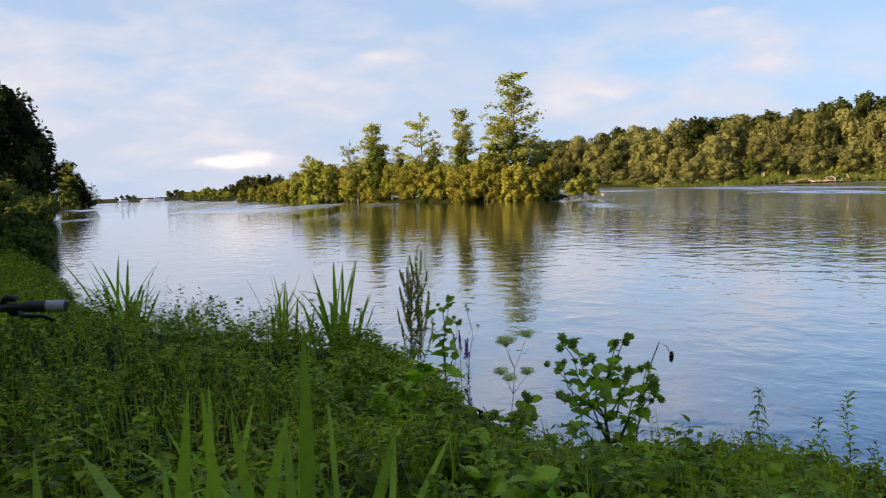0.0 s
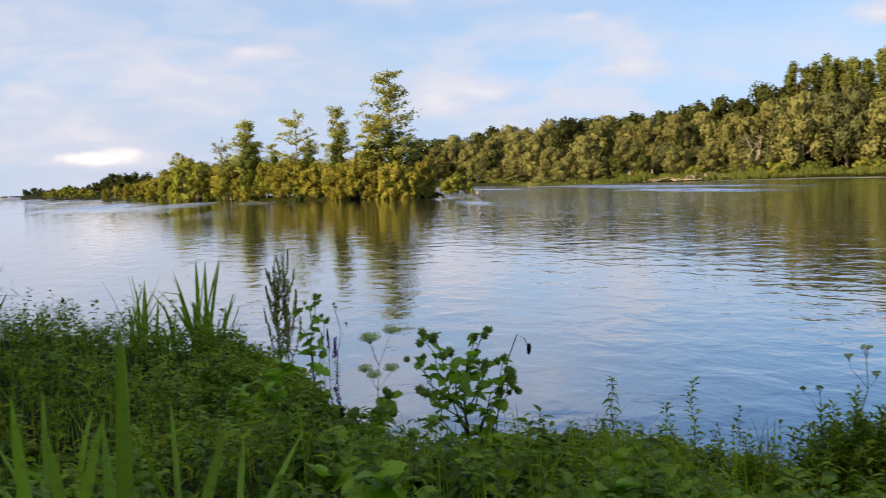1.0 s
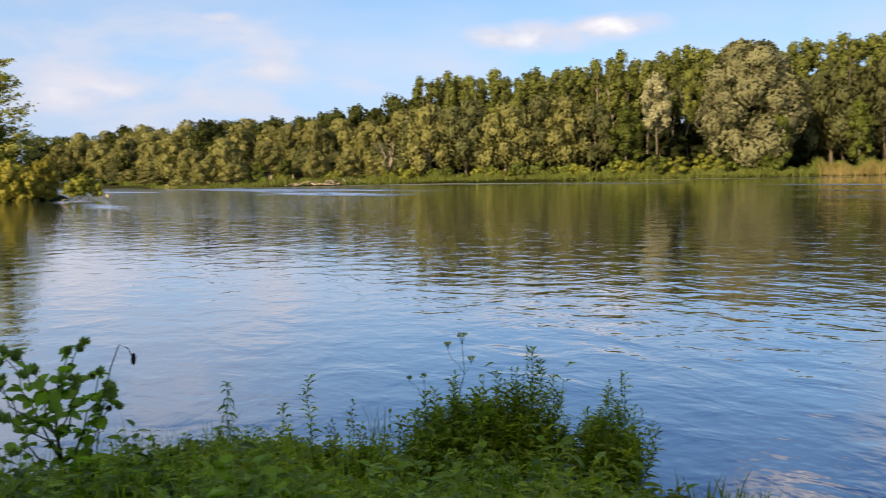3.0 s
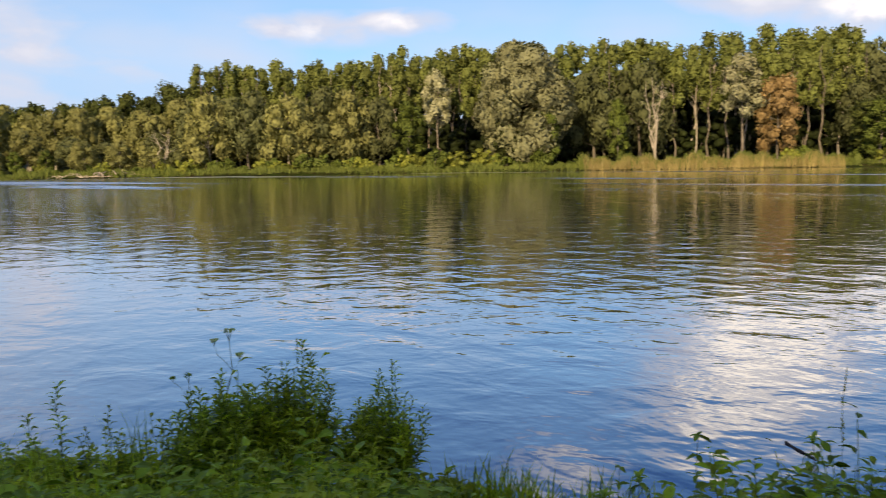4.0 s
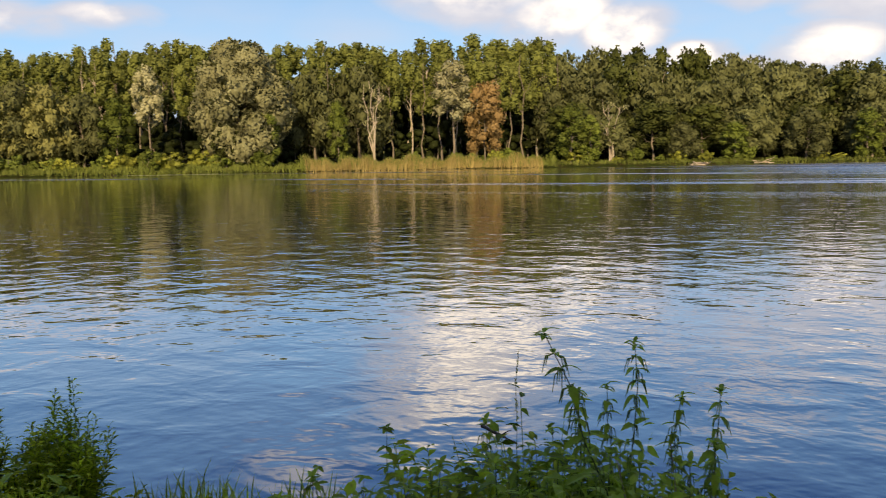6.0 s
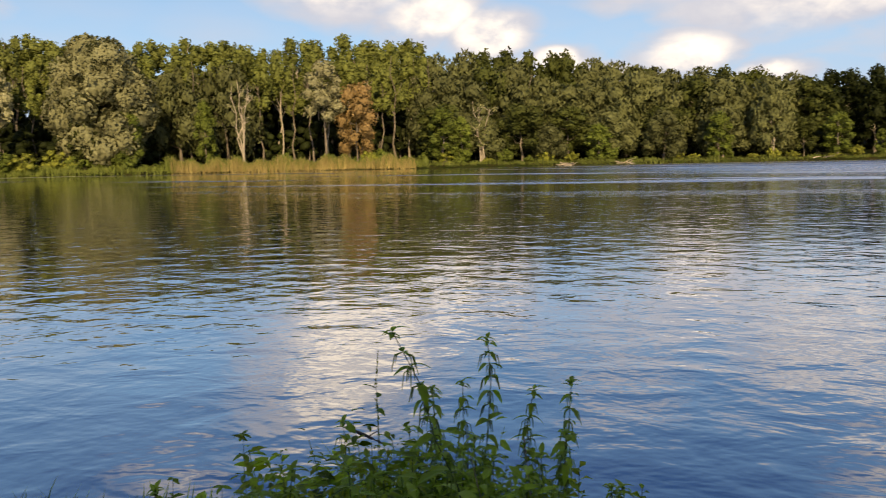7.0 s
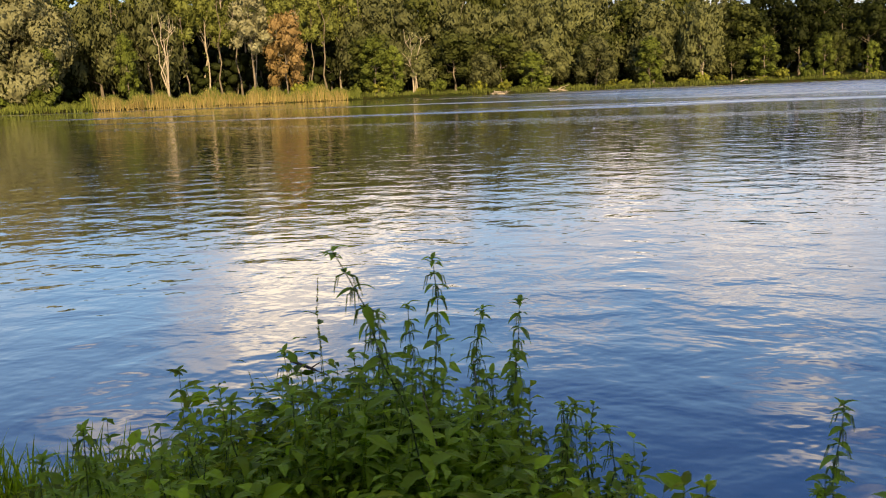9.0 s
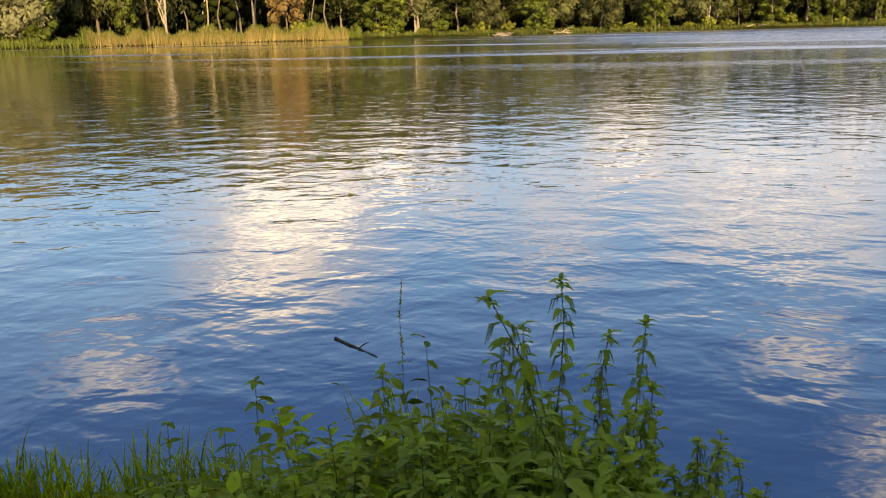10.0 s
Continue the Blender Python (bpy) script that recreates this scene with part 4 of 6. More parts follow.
reed_bed("shore_grass", "sunlit grass and sedge along the far shore", REED_GREEN, 11.5, 29.5, -0.3, 4.0, 1.9, 4200, 204)
reed_bed("shore_grass", "sunlit grass and sedge along the far shore", REED_GREEN, 73.0, 108.0, -0.4, 3.0, 1.3, 4200, 205)


def driftwood(az, r, n, length, seed):
    rng = np.random.default_rng(seed)
    x, y = polar(az, r)
    heap = thing("driftwood_pile", "heap of bleached driftwood branches on the far shore", "driftwood", pose(x, y, max(0.05, float(ground_z(x, y)))), "driftwood")
    for k in range(n):
        s = Shape()
        a = rng.uniform(0, 6.28)
        d = np.array((math.cos(a), math.sin(a), rng.uniform(-0.05, 0.5)))
        l = length * rng.uniform(0.4, 1.0)
        c = rng.normal(size=3) * np.array((1.6, 1.6, 0.15)) + np.array((0, 0, 0.35))
        line = bend(rng, c - d * l / 2, c + d * l / 2, 6, 0.05)
        line[:, 2] = np.maximum(line[:, 2], 0.05)
        s.tube(line, np.linspace(0.16, 0.04, 6) * rng.uniform(0.6, 1.3), 6)
        part("branch", s.mesh("branch", DRIFT, True), heap)


driftwood(82.3, 206.0, 9, 6.0, 301)
driftwood(86.0, 211.5, 6, 4.5, 302)
driftwood(24.6, 199.0, 9, 7.0, 303)
driftwood(26.4, 198.5, 7, 6.0, 304)
driftwood(22.6, 200.5, 5, 4.0, 305)
driftwood(10.7, 100.9, 2, 1.5, 306)
driftwood(98.0, 229.5, 5, 4.0, 307)

# ---- plants of the near bank ----
def leaf_mesh(name, mat, length, width, tip=1.6, teeth=0.0, fold=0.25, droop=0.4, steps=9, heart=0.0):
    """One leaf along +x from its stalk, folded at the midrib and bent down."""
    s = Shape()
    rows = []
    for i in range(steps):
        t = i / (steps - 1)
        w = width * 0.5 * (math.sin(math.pi * min(1.0, t ** (1 / tip) * 1.0)) ** 0.8 if 0 < t < 1 else 0.02)
        if heart and t < 0.15:
            w = max(w, width * 0.42 * (t / 0.15) ** 0.3)
        w *= 1 + teeth * (1 if i % 2 else -1)
        x, z = length * (t - 0.12 * t * t * droop), -droop * length * t * t * 0.55
        back = -heart * length * (0.2 if t < 0.2 else 0.0)
        rows.append([(x + back, -w, z + w * fold), (x, 0, z), (x + back, w, z + w * fold)])
    s.strip(rows)
    return s.mesh(name, mat, True)


def blade_mesh(name, mat, length, width, bow, kink=0.0):
    """A sword-shaped blade, upright, bowed to +x; kink folds its tip over."""
    s = Shape()
    rows, x, z, a = [], 0.0, 0.0, 0.03
    n = 11
    for i in range(n):
        t = i / (n - 1)
        w = width * 0.5 * (1 - t ** 6.0) * (0.75 + 0.4 * min(1, t * 3)) + 0.0008
        rows.append([(x, -w, z), (x - w * 0.35, 0, z), (x, w, z)])
        a += bow / n + (kink if t > 0.62 and t < 0.78 else 0.0)
        x += math.sin(a) * length / n
        z += math.cos(a) * length / n
    s.strip(rows)
    return s.mesh(name, mat, True)


def gz(x, y):
    return float(ground_z(x, y))


NETTLE_LEAVES = [leaf_mesh("leaf", NETTLE, 0.100, 0.042, 1.4, 0.10, 0.3, d, 11) for d in (0.7, 1.1, 1.5)]


def nettle(x, y, top, lean=(0.0, 0.0), seed=0, bare=0.25):
    """Stem with crossed pairs of toothed leaves, a leafy tip and hanging catkins."""
    rng = np.random.default_rng(900 + seed)
    z0 = gz(x, y)
    h = top - z0
    ob = thing("stinging_nettle", "tall green stinging nettle with toothed leaves and catkins", "nettle", pose(x - lean[0], y - lean[1], z0), "nettles on the bank")
    line = np.array([(lean[0] * t ** 1.6, lean[1] * t ** 1.6, h * t - 0.03) for t in np.linspace(0, 1, 9)])
    line[1:-1, :2] += rng.normal(size=(7, 2)) * 0.010
    s = Shape()
    s.tube(line, np.linspace(0.0046, 0.0014, 9), 6)
    part("stem", s.mesh("stem", STEM, True), ob)
    cat = Shape()
    t, k = bare, 0
    a0 = rng.uniform(0, 180)
    while t < 0.97:
        p = [np.interp(t, np.linspace(0, 1, 9), line[:, c]) for c in range(3)]
        size = (1.05 - 0.62 * max(0, (t - 0.5) / 0.5)) * rng.uniform(0.7, 1.25)
        for side in (0, 180):
            a = a0 + (k % 2) * 90 + side + rng.uniform(-22, 22)
            part("leaf", NETTLE_LEAVES[rng.integers(3)], ob, at=pose(*p, rng.uniform(-15, 15), rng.uniform(-34, 12), a) @ Matrix.Scale(size, 4))
            if 0.5 < t:
                for q in range(3):
                    b = radians(a + 35 + q * 20)
                    l = 0.055 * rng.uniform(0.5, 1.2)
                    cat.tube([p, [p[0] + math.cos(b) * l * 0.5, p[1] + math.sin(b) * l * 0.5, p[2] - l * 0.2], [p[0] + math.cos(b) * l * 0.7, p[1] + math.sin(b) * l * 0.7, p[2] - l]], (0.0012, 0.0024, 0.001), 4, False)
        t += (0.072 - 0.030 * t) / max(0.5, h) * rng.uniform(0.8, 1.25)
        k += 1
    tip = line[-1]
    for q in range(9):
        p = tip - np.array((0, 0, 0.010 * (q // 3)))
        part("leaf", NETTLE_LEAVES[q % 3], ob, at=pose(*p, 0, rng.uniform(-60, -10), q * 137.5) @ Matrix.Scale(rng.uniform(0.28, 0.5), 4))
    if cat.n:
        tagged(part("catkin", cat.mesh("catkin", BURR), ob, "hanging greenish catkins"), kind="stuff")
    return ob


IRIS_BLADES = [blade_mesh("blade", IRIS, 1.0, 0.026, b, k) for b, k in ((0.15, 0), (0.4, 0), (0.75, 0), (0.3, 1.1), (0.25, 0.0))]


def iris(x, y, h, n, seed, wide=1.0, fan=16, low=0.55, label="clump of sword-shaped yellow flag blades"):
    rng = np.random.default_rng(1200 + seed)
    ob = thing("iris_clump", label, "iris", pose(x, y, gz(x, y) - 0.02), "iris clumps")
    for k in range(n):
        l = h * rng.uniform(low, 1.05)
        m = pose(rng.normal() * 0.07, rng.normal() * 0.07, 0, 0, rng.uniform(0, fan), rng.uniform(0, 360)) @ Matrix.Diagonal((l, wide * rng.uniform(0.8, 1.2), l, 1))
        part("blade", IRIS_BLADES[rng.integers(5)], ob, at=m)
    return ob


BURDOCK_LEAVES = [leaf_mesh("leaf", BURDOCK, 0.19, 0.17, 1.15, 0.13, 0.22, d, 11, 0.6) for d in (0.3, 0.8)]


def burr_mesh():
    s = Shape()
    rng = np.random.default_rng(3)
    core = unit(rng.normal(size=(90, 3)))
    for r, z in ((0.011, 0),):
        leaf_quads(s, rng, core * r, core, 0.012, 0.009)
    for d in core[:80]:
        side = unit(np.cross(d, rng.normal(size=3))) * 0.0026
        s.add([d * 0.009 - side, d * 0.009 + side, d * 0.021 + np.array((0, 0, 0.004))], [(0, 1, 2)])
    return s.mesh("burr", BURR)


BURR_MESH = burr_mesh()


def burdock(x, y, top, wide, n, seed, size=1.0, label="branching burdock with green burrs and heart-shaped leaves"):
    rng = np.random.default_rng(1500 + seed)
    z0 = gz(x, y)
    h = top - z0
    ob = thing("burdock", label, "burdock", pose(x, y, z0), "burdocks")
    s = Shape()
    stems = [bend(rng, (0, 0, -0.03), (rng.normal() * 0.03, rng.normal() * 0.03, h * 0.86), 6, 0.02)]
    s.tube(stems[0], np.linspace(0.015, 0.005, 6), 6)
    for k in range(n):
        foot = stems[0][1 + k % 4]
        a = k * 2.4 + rng.uniform(-0.4, 0.4)
        tip = np.array((math.cos(a) * wide * rng.uniform(0.55, 1.0), math.sin(a) * wide * rng.uniform(0.55, 1.0), min(h, foot[2] + h * rng.uniform(0.35, 0.62))))
        line = bend(rng, foot, tip, 6, 0.035)
        twig = Shape()
        twig.tube(line, np.linspace(0.006, 0.0025, 6), 5, False)
        part("branch", twig.mesh("branch", STEM_RED, True), ob)
        stems.append(line)
    part("stem", s.mesh("stem", STEM_RED, True), ob, "reddish upright stem")
    for line in stems:
        for j in range(1, 6):
            for q in range(3):
                if rng.uniform() < 0.8:
                    k = size * (1.15 - 0.11 * j) * rng.uniform(0.65, 1.1)
                    part("leaf", BURDOCK_LEAVES[rng.integers(2)], ob, at=pose(*line[j], rng.uniform(-40, 40), rng.uniform(-50, 25), rng.uniform(0, 360)) @ Matrix.Scale(k, 4))
        for q in range(rng.integers(2, 5)):
            p = line[-1] + rng.normal(size=3) * np.array((0.028, 0.028, 0.018))
            part("burr", BURR_MESH, ob, at=pose(*p, rng.uniform(0, 90), 0, rng.uniform(0, 360)) @ Matrix.Scale(rng.uniform(1.2, 1.9), 4))
    return ob


def narrow_stem(shape, leaves, rng, x, y, h, lean, length, width, gap, top_small=0.5, clear=0.1, toward_=None):
    """An upright stem set all round with narrow leaves."""
    a = rng.uniform(0, 6.28) if toward_ is None else toward_ + rng.uniform(-0.6, 0.6)
    tip = np.array((x + math.cos(a) * lean, y + math.sin(a) * lean, h))
    line = bend(rng, (x, y, -0.03), tip, 6, 0.02)
    shape.tube(line, np.linspace(0.004, 0.0012, 6), 4, False)
    t, b = clear, rng.uniform(0, 6.28)
    pts, dirs, lens = [], [], []
    while t < 1.0:
        p = [np.interp(t, np.linspace(0, 1, 6), line[:, c]) for c in range(3)]
        b += 2.4
        up = rng.uniform(-0.15, 0.55) + 0.5 * t ** 3
        pts.append(p)
        dirs.append((math.cos(b), math.sin(b), up))
        lens.append(length * (1 - (1 - top_small) * t) * rng.uniform(0.7, 1.2))
        t += gap / h
    long_leaves(leaves, rng, np.array(pts), unit(np.array(dirs)), np.array(lens), width)


def long_leaves(shape, rng, p, d, l, width):
    """Narrow pointed leaves, two panels across, drooping at the tip."""
    side = unit(np.cross(d, np.array((0, 0, 1.0)) + rng.normal(size=d.shape) * 0.25))
    n = np.cross(side, d)
    l = l[:, None]
    w = width * 0.5 * (l / np.maximum(l.mean(), 1e-6)) ** 0.5
    mid, tip = p + d * l * 0.45 + n * l * 0.05, p + d * l * 0.92 + np.array((0, 0, -0.16)) * l
    q = np.stack([p, mid - side * w + n * w * 0.3, mid, mid + side * w + n * w * 0.3, tip], 1)
    k = np.arange(len(p)) * 5
    shape.add(q, np.concatenate([np.stack([k, k + 2, k + 1], 1), np.stack([k, k + 3, k + 2], 1), np.stack([k + 1, k + 2, k + 4], 1), np.stack([k + 2, k + 3, k + 4], 1)]))


def narrow_plant(name, label, x, y, top, stems, wide, mat, seed, length=0.09, width=0.012, gap=0.011, clear=0.1, group="", seeds=None):
    rng = np.random.default_rng(1800 + seed)
    z0 = gz(x, y)
    ob = thing(name, label, name.split("_")[-1], pose(x, y, z0), group)
    for k in range(stems):
        s, f = Shape(), Shape()
        r = wide * math.sqrt(k / max(1, stems)) if k else 0.0
        a = k * 2.4
        out = r / max(wide, 1e-6)
        h = (top - z0) * (1.0 if k == 0 else (1.0 - 0.42 * out ** 1.3) * rng.uniform(0.72, 1.0))
        narrow_stem(s, f, rng, math.cos(a) * r * 0.7, math.sin(a) * r * 0.7, h, 0.03 + 0.16 * out * rng.uniform(0.5, 1.3), length, width, gap, 0.5, clear, a)
        st = part("stem", s.mesh("stem", STEM, True), ob)
        tagged(part("foliage", f.mesh("foliage", mat), st), kind="stuff")
        if seeds is not None and k < 3:
            s = Shape()
            hh = (top - z0) * (1.0 if k == 0 else 0.8)
            d = unit(rng.normal(size=(60, 3)))
            t = rng.uniform(0.78, 1.02, (60, 1))
            p = np.array((math.cos(a) * r, math.sin(a) * r, 0)) + np.concatenate([d[:, :2] * 0.03 * (1.1 - t), t * hh], 1)
            leaf_quads(s, rng, p, d, 0.014, 0.008)
            part("flower_head", s.mesh("flower_head", seeds), st)
    return ob


def spike_part(ob, line, mat, r, count, size, rng, name="flower_spike", label=""):
    s = Shape()
    t = rng.uniform(0, 1, count)
    p = np.stack([np.interp(t, np.linspace(0, 1, len(line)), line[:, c]) for c in range(3)], 1)
    d = unit(rng.normal(size=(count, 3)))
    p = p + d * r * (1.15 - t)[:, None]
    leaf_quads(s, rng, p, d, size, size * 0.7)
    tagged(part(name, s.mesh(name, mat), ob, label), kind="stuff")


def dock(x, y, top, seed):
    """A dock in seed: branching brown-green spikes over long leaves."""
    rng = np.random.default_rng(2100 + seed)
    z0 = gz(x, y)
    h = top - z0
    ob = thing("dock_plant", "tall dock with brownish-green seed spikes", "dock", pose(x, y, z0), "docks")
    s = Shape()
    line = bend(rng, (0, 0, -0.03), (0.02, 0.0, h), 8, 0.012)
    s.tube(line, np.linspace(0.009, 0.003, 8), 6)
    spikes = [line[2:]]
    for k in range(18):
        t = 0.18 + 0.62 * k / 18
        foot = np.array([np.interp(t, np.linspace(0, 1, 8), line[:, c]) for c in range(3)])
        a = k * 2.4
        r = 0.22 * (1.0 - 0.75 * t) * rng.uniform(0.7, 1.15)
        tip = foot + np.array((math.cos(a) * r, math.sin(a) * r, h * (0.34 - 0.18 * t) * rng.uniform(0.8, 1.2)))
        tip[2] = min(tip[2], h * 0.97)
        b = np.array([foot, foot + (tip - foot) * np.array((0.6, 0.6, 0.35)), foot + (tip - foot) * np.array((0.9, 0.9, 0.7)), tip])
        s.tube(b, np.linspace(0.004, 0.0015, 4), 4, False)
        spikes.append(b)
    part("stem", s.mesh("stem", STEM_RED, True), ob)
    for b in spikes:
        spike_part(ob, b, SEED, 0.026, 150, 0.024, rng, "seed_spike", "brownish-green seed spike")
    for k in range(18):
        p = line[rng.integers(1, 5)]
        part("leaf", DOCK_LEAF, ob, at=pose(*p, 0, rng.uniform(-35, 35), rng.uniform(0, 360)) @ Matrix.Scale(rng.uniform(0.5, 1.0), 4))
    return ob


DOCK_LEAF = leaf_mesh("leaf", WEED, 0.26, 0.055, 1.2, 0.03, 0.25, 0.7)


def loosestrife(x, y, top, seed):
    rng = np.random.default_rng(2300 + seed)
    ob = thing("purple_loosestrife", "purple loosestrife flower spike standing in the water", "loosestrife", pose(x, y, -0.35), "loosestrife at the water's edge")
    h = top + 0.35
    line = bend(rng, (0, 0, 0), (rng.normal() * 0.03, rng.normal() * 0.03, h), 8, 0.01)
    s = Shape()
    s.tube(line, np.linspace(0.005, 0.002, 8), 5)
    part("stem", s.mesh("stem", STEM_DARK, True), ob, "dark thin stem")
    spike_part(ob, line[5:], PURPLE, 0.024, 170, 0.020, rng, "flower_spike", "purple flower spike")
    f = Shape()
    k = 16
    t = np.linspace(0.42, 0.62, k)
    p = np.stack([np.interp(t, np.linspace(0, 1, 8), line[:, c]) for c in range(3)], 1)
    a = np.arange(k) * 1.57
    long_leaves(f, rng, p, unit(np.stack([np.cos(a), np.sin(a), np.full(k, 0.4)], 1)), np.full(k, 0.06), 0.014)
    tagged(part("foliage", f.mesh("foliage", WEED_DARK), ob), kind="stuff")


def umbel(x, y, top, seed, mat, rays=9, spread_=0.05, bare=True, label="thin-stemmed umbel seed head"):
    rng = np.random.default_rng(2500 + seed)
    z0 = max(gz(x, y), -0.4)
    h = top - z0
    ob = thing("umbel_plant", label, "umbel", pose(x, y, z0))
    line = bend(rng, (0, 0, -0.02), (rng.normal() * 0.04, rng.normal() * 0.04, h * 0.93), 6, 0.025)
    s = Shape()
    s.tube(line, np.linspace(0.004, 0.0018, 6), 5, False)
    heads = [(line[-1], 1.0)]
    for k in range(2 if bare else 5):
        foot = line[3 + k % 2]
        tip = foot + np.array((math.cos(k * 2.2) * 0.11, math.sin(k * 2.2) * 0.11, h * rng.uniform(0.14, 0.26)))
        s.tube(bend(rng, foot, tip, 4), np.linspace(0.002, 0.001, 4), 4, False)
        heads.append((tip, 0.6))
    fl = Shape()
    for p, k in heads:
        for j in range(rays):
            a = j * 2.4
            r = spread_ * k * math.sqrt((j + 0.5) / rays)
            q = p + np.array((math.cos(a) * r, math.sin(a) * r, 0.07 * h * k * rng.uniform(0.7, 1.1)))
            s.tube([p, q], (0.0012, 0.0007), 4, False)
            d = unit(rng.normal(size=(16, 3)))
            leaf_quads(fl, rng, q + d * np.array((0.012, 0.012, 0.007) if bare else (0.022, 0.022, 0.030)), d, 0.011, 0.008)
    part("stem", s.mesh("stem", STEM, True), ob)
    part("flower_head", fl.mesh("flower_head", mat), ob)
    return ob


def dead_stem(x, y, points, r, label):
    z0 = gz(x, y)
    ob = thing("dead_stem", label, "dead stem", pose(x, y, z0))
    s = Shape()
    s.tube(points, np.linspace(r, r * 0.45, len(points)), 6)
    part("stem", s.mesh("stem", STEM_DARK, True), ob)
    s = Shape()
    rng = np.random.default_rng(int(r * 1e5))
    end = np.asarray(points[-1], float)
    d = unit(rng.normal(size=(40, 3)))
    leaf_quads(s, rng, end + d * np.array((0.012, 0.012, 0.03)), d, 0.028, 0.014, 0.5)
    part("withered_head", s.mesh("withered_head", STEM_DARK), ob, "black withered seed head")


SMALL_LEAF = leaf_mesh("leaf", WEED_DARK, 0.05, 0.024, 1.4, 0.05, 0.25, 0.4, 7)


def sprig(x, y, top, seed, mat_leaf=None, tiers=5, size=1.0):
    rng = np.random.default_rng(2700 + seed)
    z0 = max(gz(x, y), -0.3)
    h = top - z0
    ob = thing("leafy_sprig", "small leafy sprig rising at the water's edge", "sprig", pose(x, y, z0))
    line = bend(rng, (0, 0, -0.02), (rng.normal() * 0.02, rng.normal() * 0.02, h), 6, 0.015)
    s = Shape()
    s.tube(line, np.linspace(0.003, 0.0012, 6), 5, False)
    part("stem", s.mesh("stem", STEM, True), ob)
    for k in range(tiers):
        t = 1 - k / tiers * 0.62
        p = [np.interp(t, np.linspace(0, 1, 6), line[:, c]) for c in range(3)]
        for q in range(4):
            part("leaf", SMALL_LEAF, ob, at=pose(*p, rng.uniform(-20, 20), rng.uniform(-30, 25), q * 90 + k * 45 + rng.uniform(-15, 15)) @ Matrix.Scale(size * rng.uniform(0.8, 1.3), 4))
    return ob


def tuft(x, y, top, n, wide, seed, mat=None, label="tuft of fresh green grass on the bank", width=0.006):
    rng = np.random.default_rng(2900 + seed)
    z0 = gz(x, y)
    ob = thing("grass_tuft", label, "grass", pose(x, y, z0 - 0.02), "grass tufts")
    s = Shape()
    grass_blades(s, rng, rng.normal(size=(n, 2)) * wide, np.zeros(n), (top - z0) * rng.uniform(0.5, 1.05, n), width)
    tagged(part("foliage", s.mesh("foliage", mat or GRASS), ob), kind="stuff")
    return ob


def grass_blades(shape, rng, xy, z, h, width):
    n = len(xy)
    a = rng.uniform(0, 2 * np.pi, n)
    d = np.stack([np.cos(a), np.sin(a), np.zeros(n)], 1)
    side = np.stack([-np.sin(a), np.cos(a), np.zeros(n)], 1) * width * 0.5
    p = np.concatenate([xy, z[:, None]], 1)
    bow = rng.uniform(0.1, 0.6, (n, 1)) * h[:, None]
    up = np.array((0, 0, 1.0))
    h = h[:, None]
    rows = [p - side, p + side]
    for t, w in ((0.4, 1.0), (0.75, 0.7)):
        c = p + up * h * (t - 0.12 * t * t * (bow / h)) + d * bow * t * t
        rows += [c - side * w, c + side * w]
    rows.append(p + up * h * (1 - 0.25 * (bow / h)) + d * bow)
    k = np.arange(n) * 7
    shape.add(np.stack(rows, 1), np.concatenate([np.stack([k, k + 1, k + 3, k + 2], 1), np.stack([k + 2, k + 3, k + 5, k + 4], 1)]))
    shape.add(np.stack(rows[4:], 1), (np.arange(n) * 3)[:, None] + np.array((0, 1, 2)))


def grass_spike(x, y, top, seed):
    rng = np.random.default_rng(3100 + seed)
    z0 = gz(x, y)
    ob = thing("grass_stalk", "thin flowering grass stalk among the nettles", "grass", pose(x, y, z0))
    line = bend(rng, (0, 0, -0.02), (0.02, 0.01, top - z0), 8, 0.01)
    s = Shape()
    s.tube(line, np.linspace(0.0022, 0.0009, 8), 4, False)
    part("stem", s.mesh("stem", STEM, True), ob)
    spike_part(ob, line[5:], SEED, 0.010, 60, 0.012, rng, "seed_spike")


# ---- the undergrowth ----
def scatter(rng, count, x0, x1, y0, y1, inland, thick):
    """Places on the near bank; thick(r) thins them with the distance."""
    out = []
    while sum(map(len, out)) < count:
        p = np.stack([rng.uniform(x0, x1, 4000), rng.uniform(y0, y1, 4000)], 1)
        ok = -signed(NEAR_SHORE, p[:, 0], p[:, 1]) > inland
        r = np.hypot(p[:, 0] - 0.3, p[:, 1])
        az = np.degrees(np.arctan2(p[:, 0] - 0.3, p[:, 1]))
        ok &= (rng.uniform(0, 1, 4000) < thick(r)) & (r > 0.8) & ((az > -42) & (az < 128) | (rng.uniform(0, 1, 4000) < 0.3))
        out.append(p[ok])
    return np.concatenate(out)[:count]


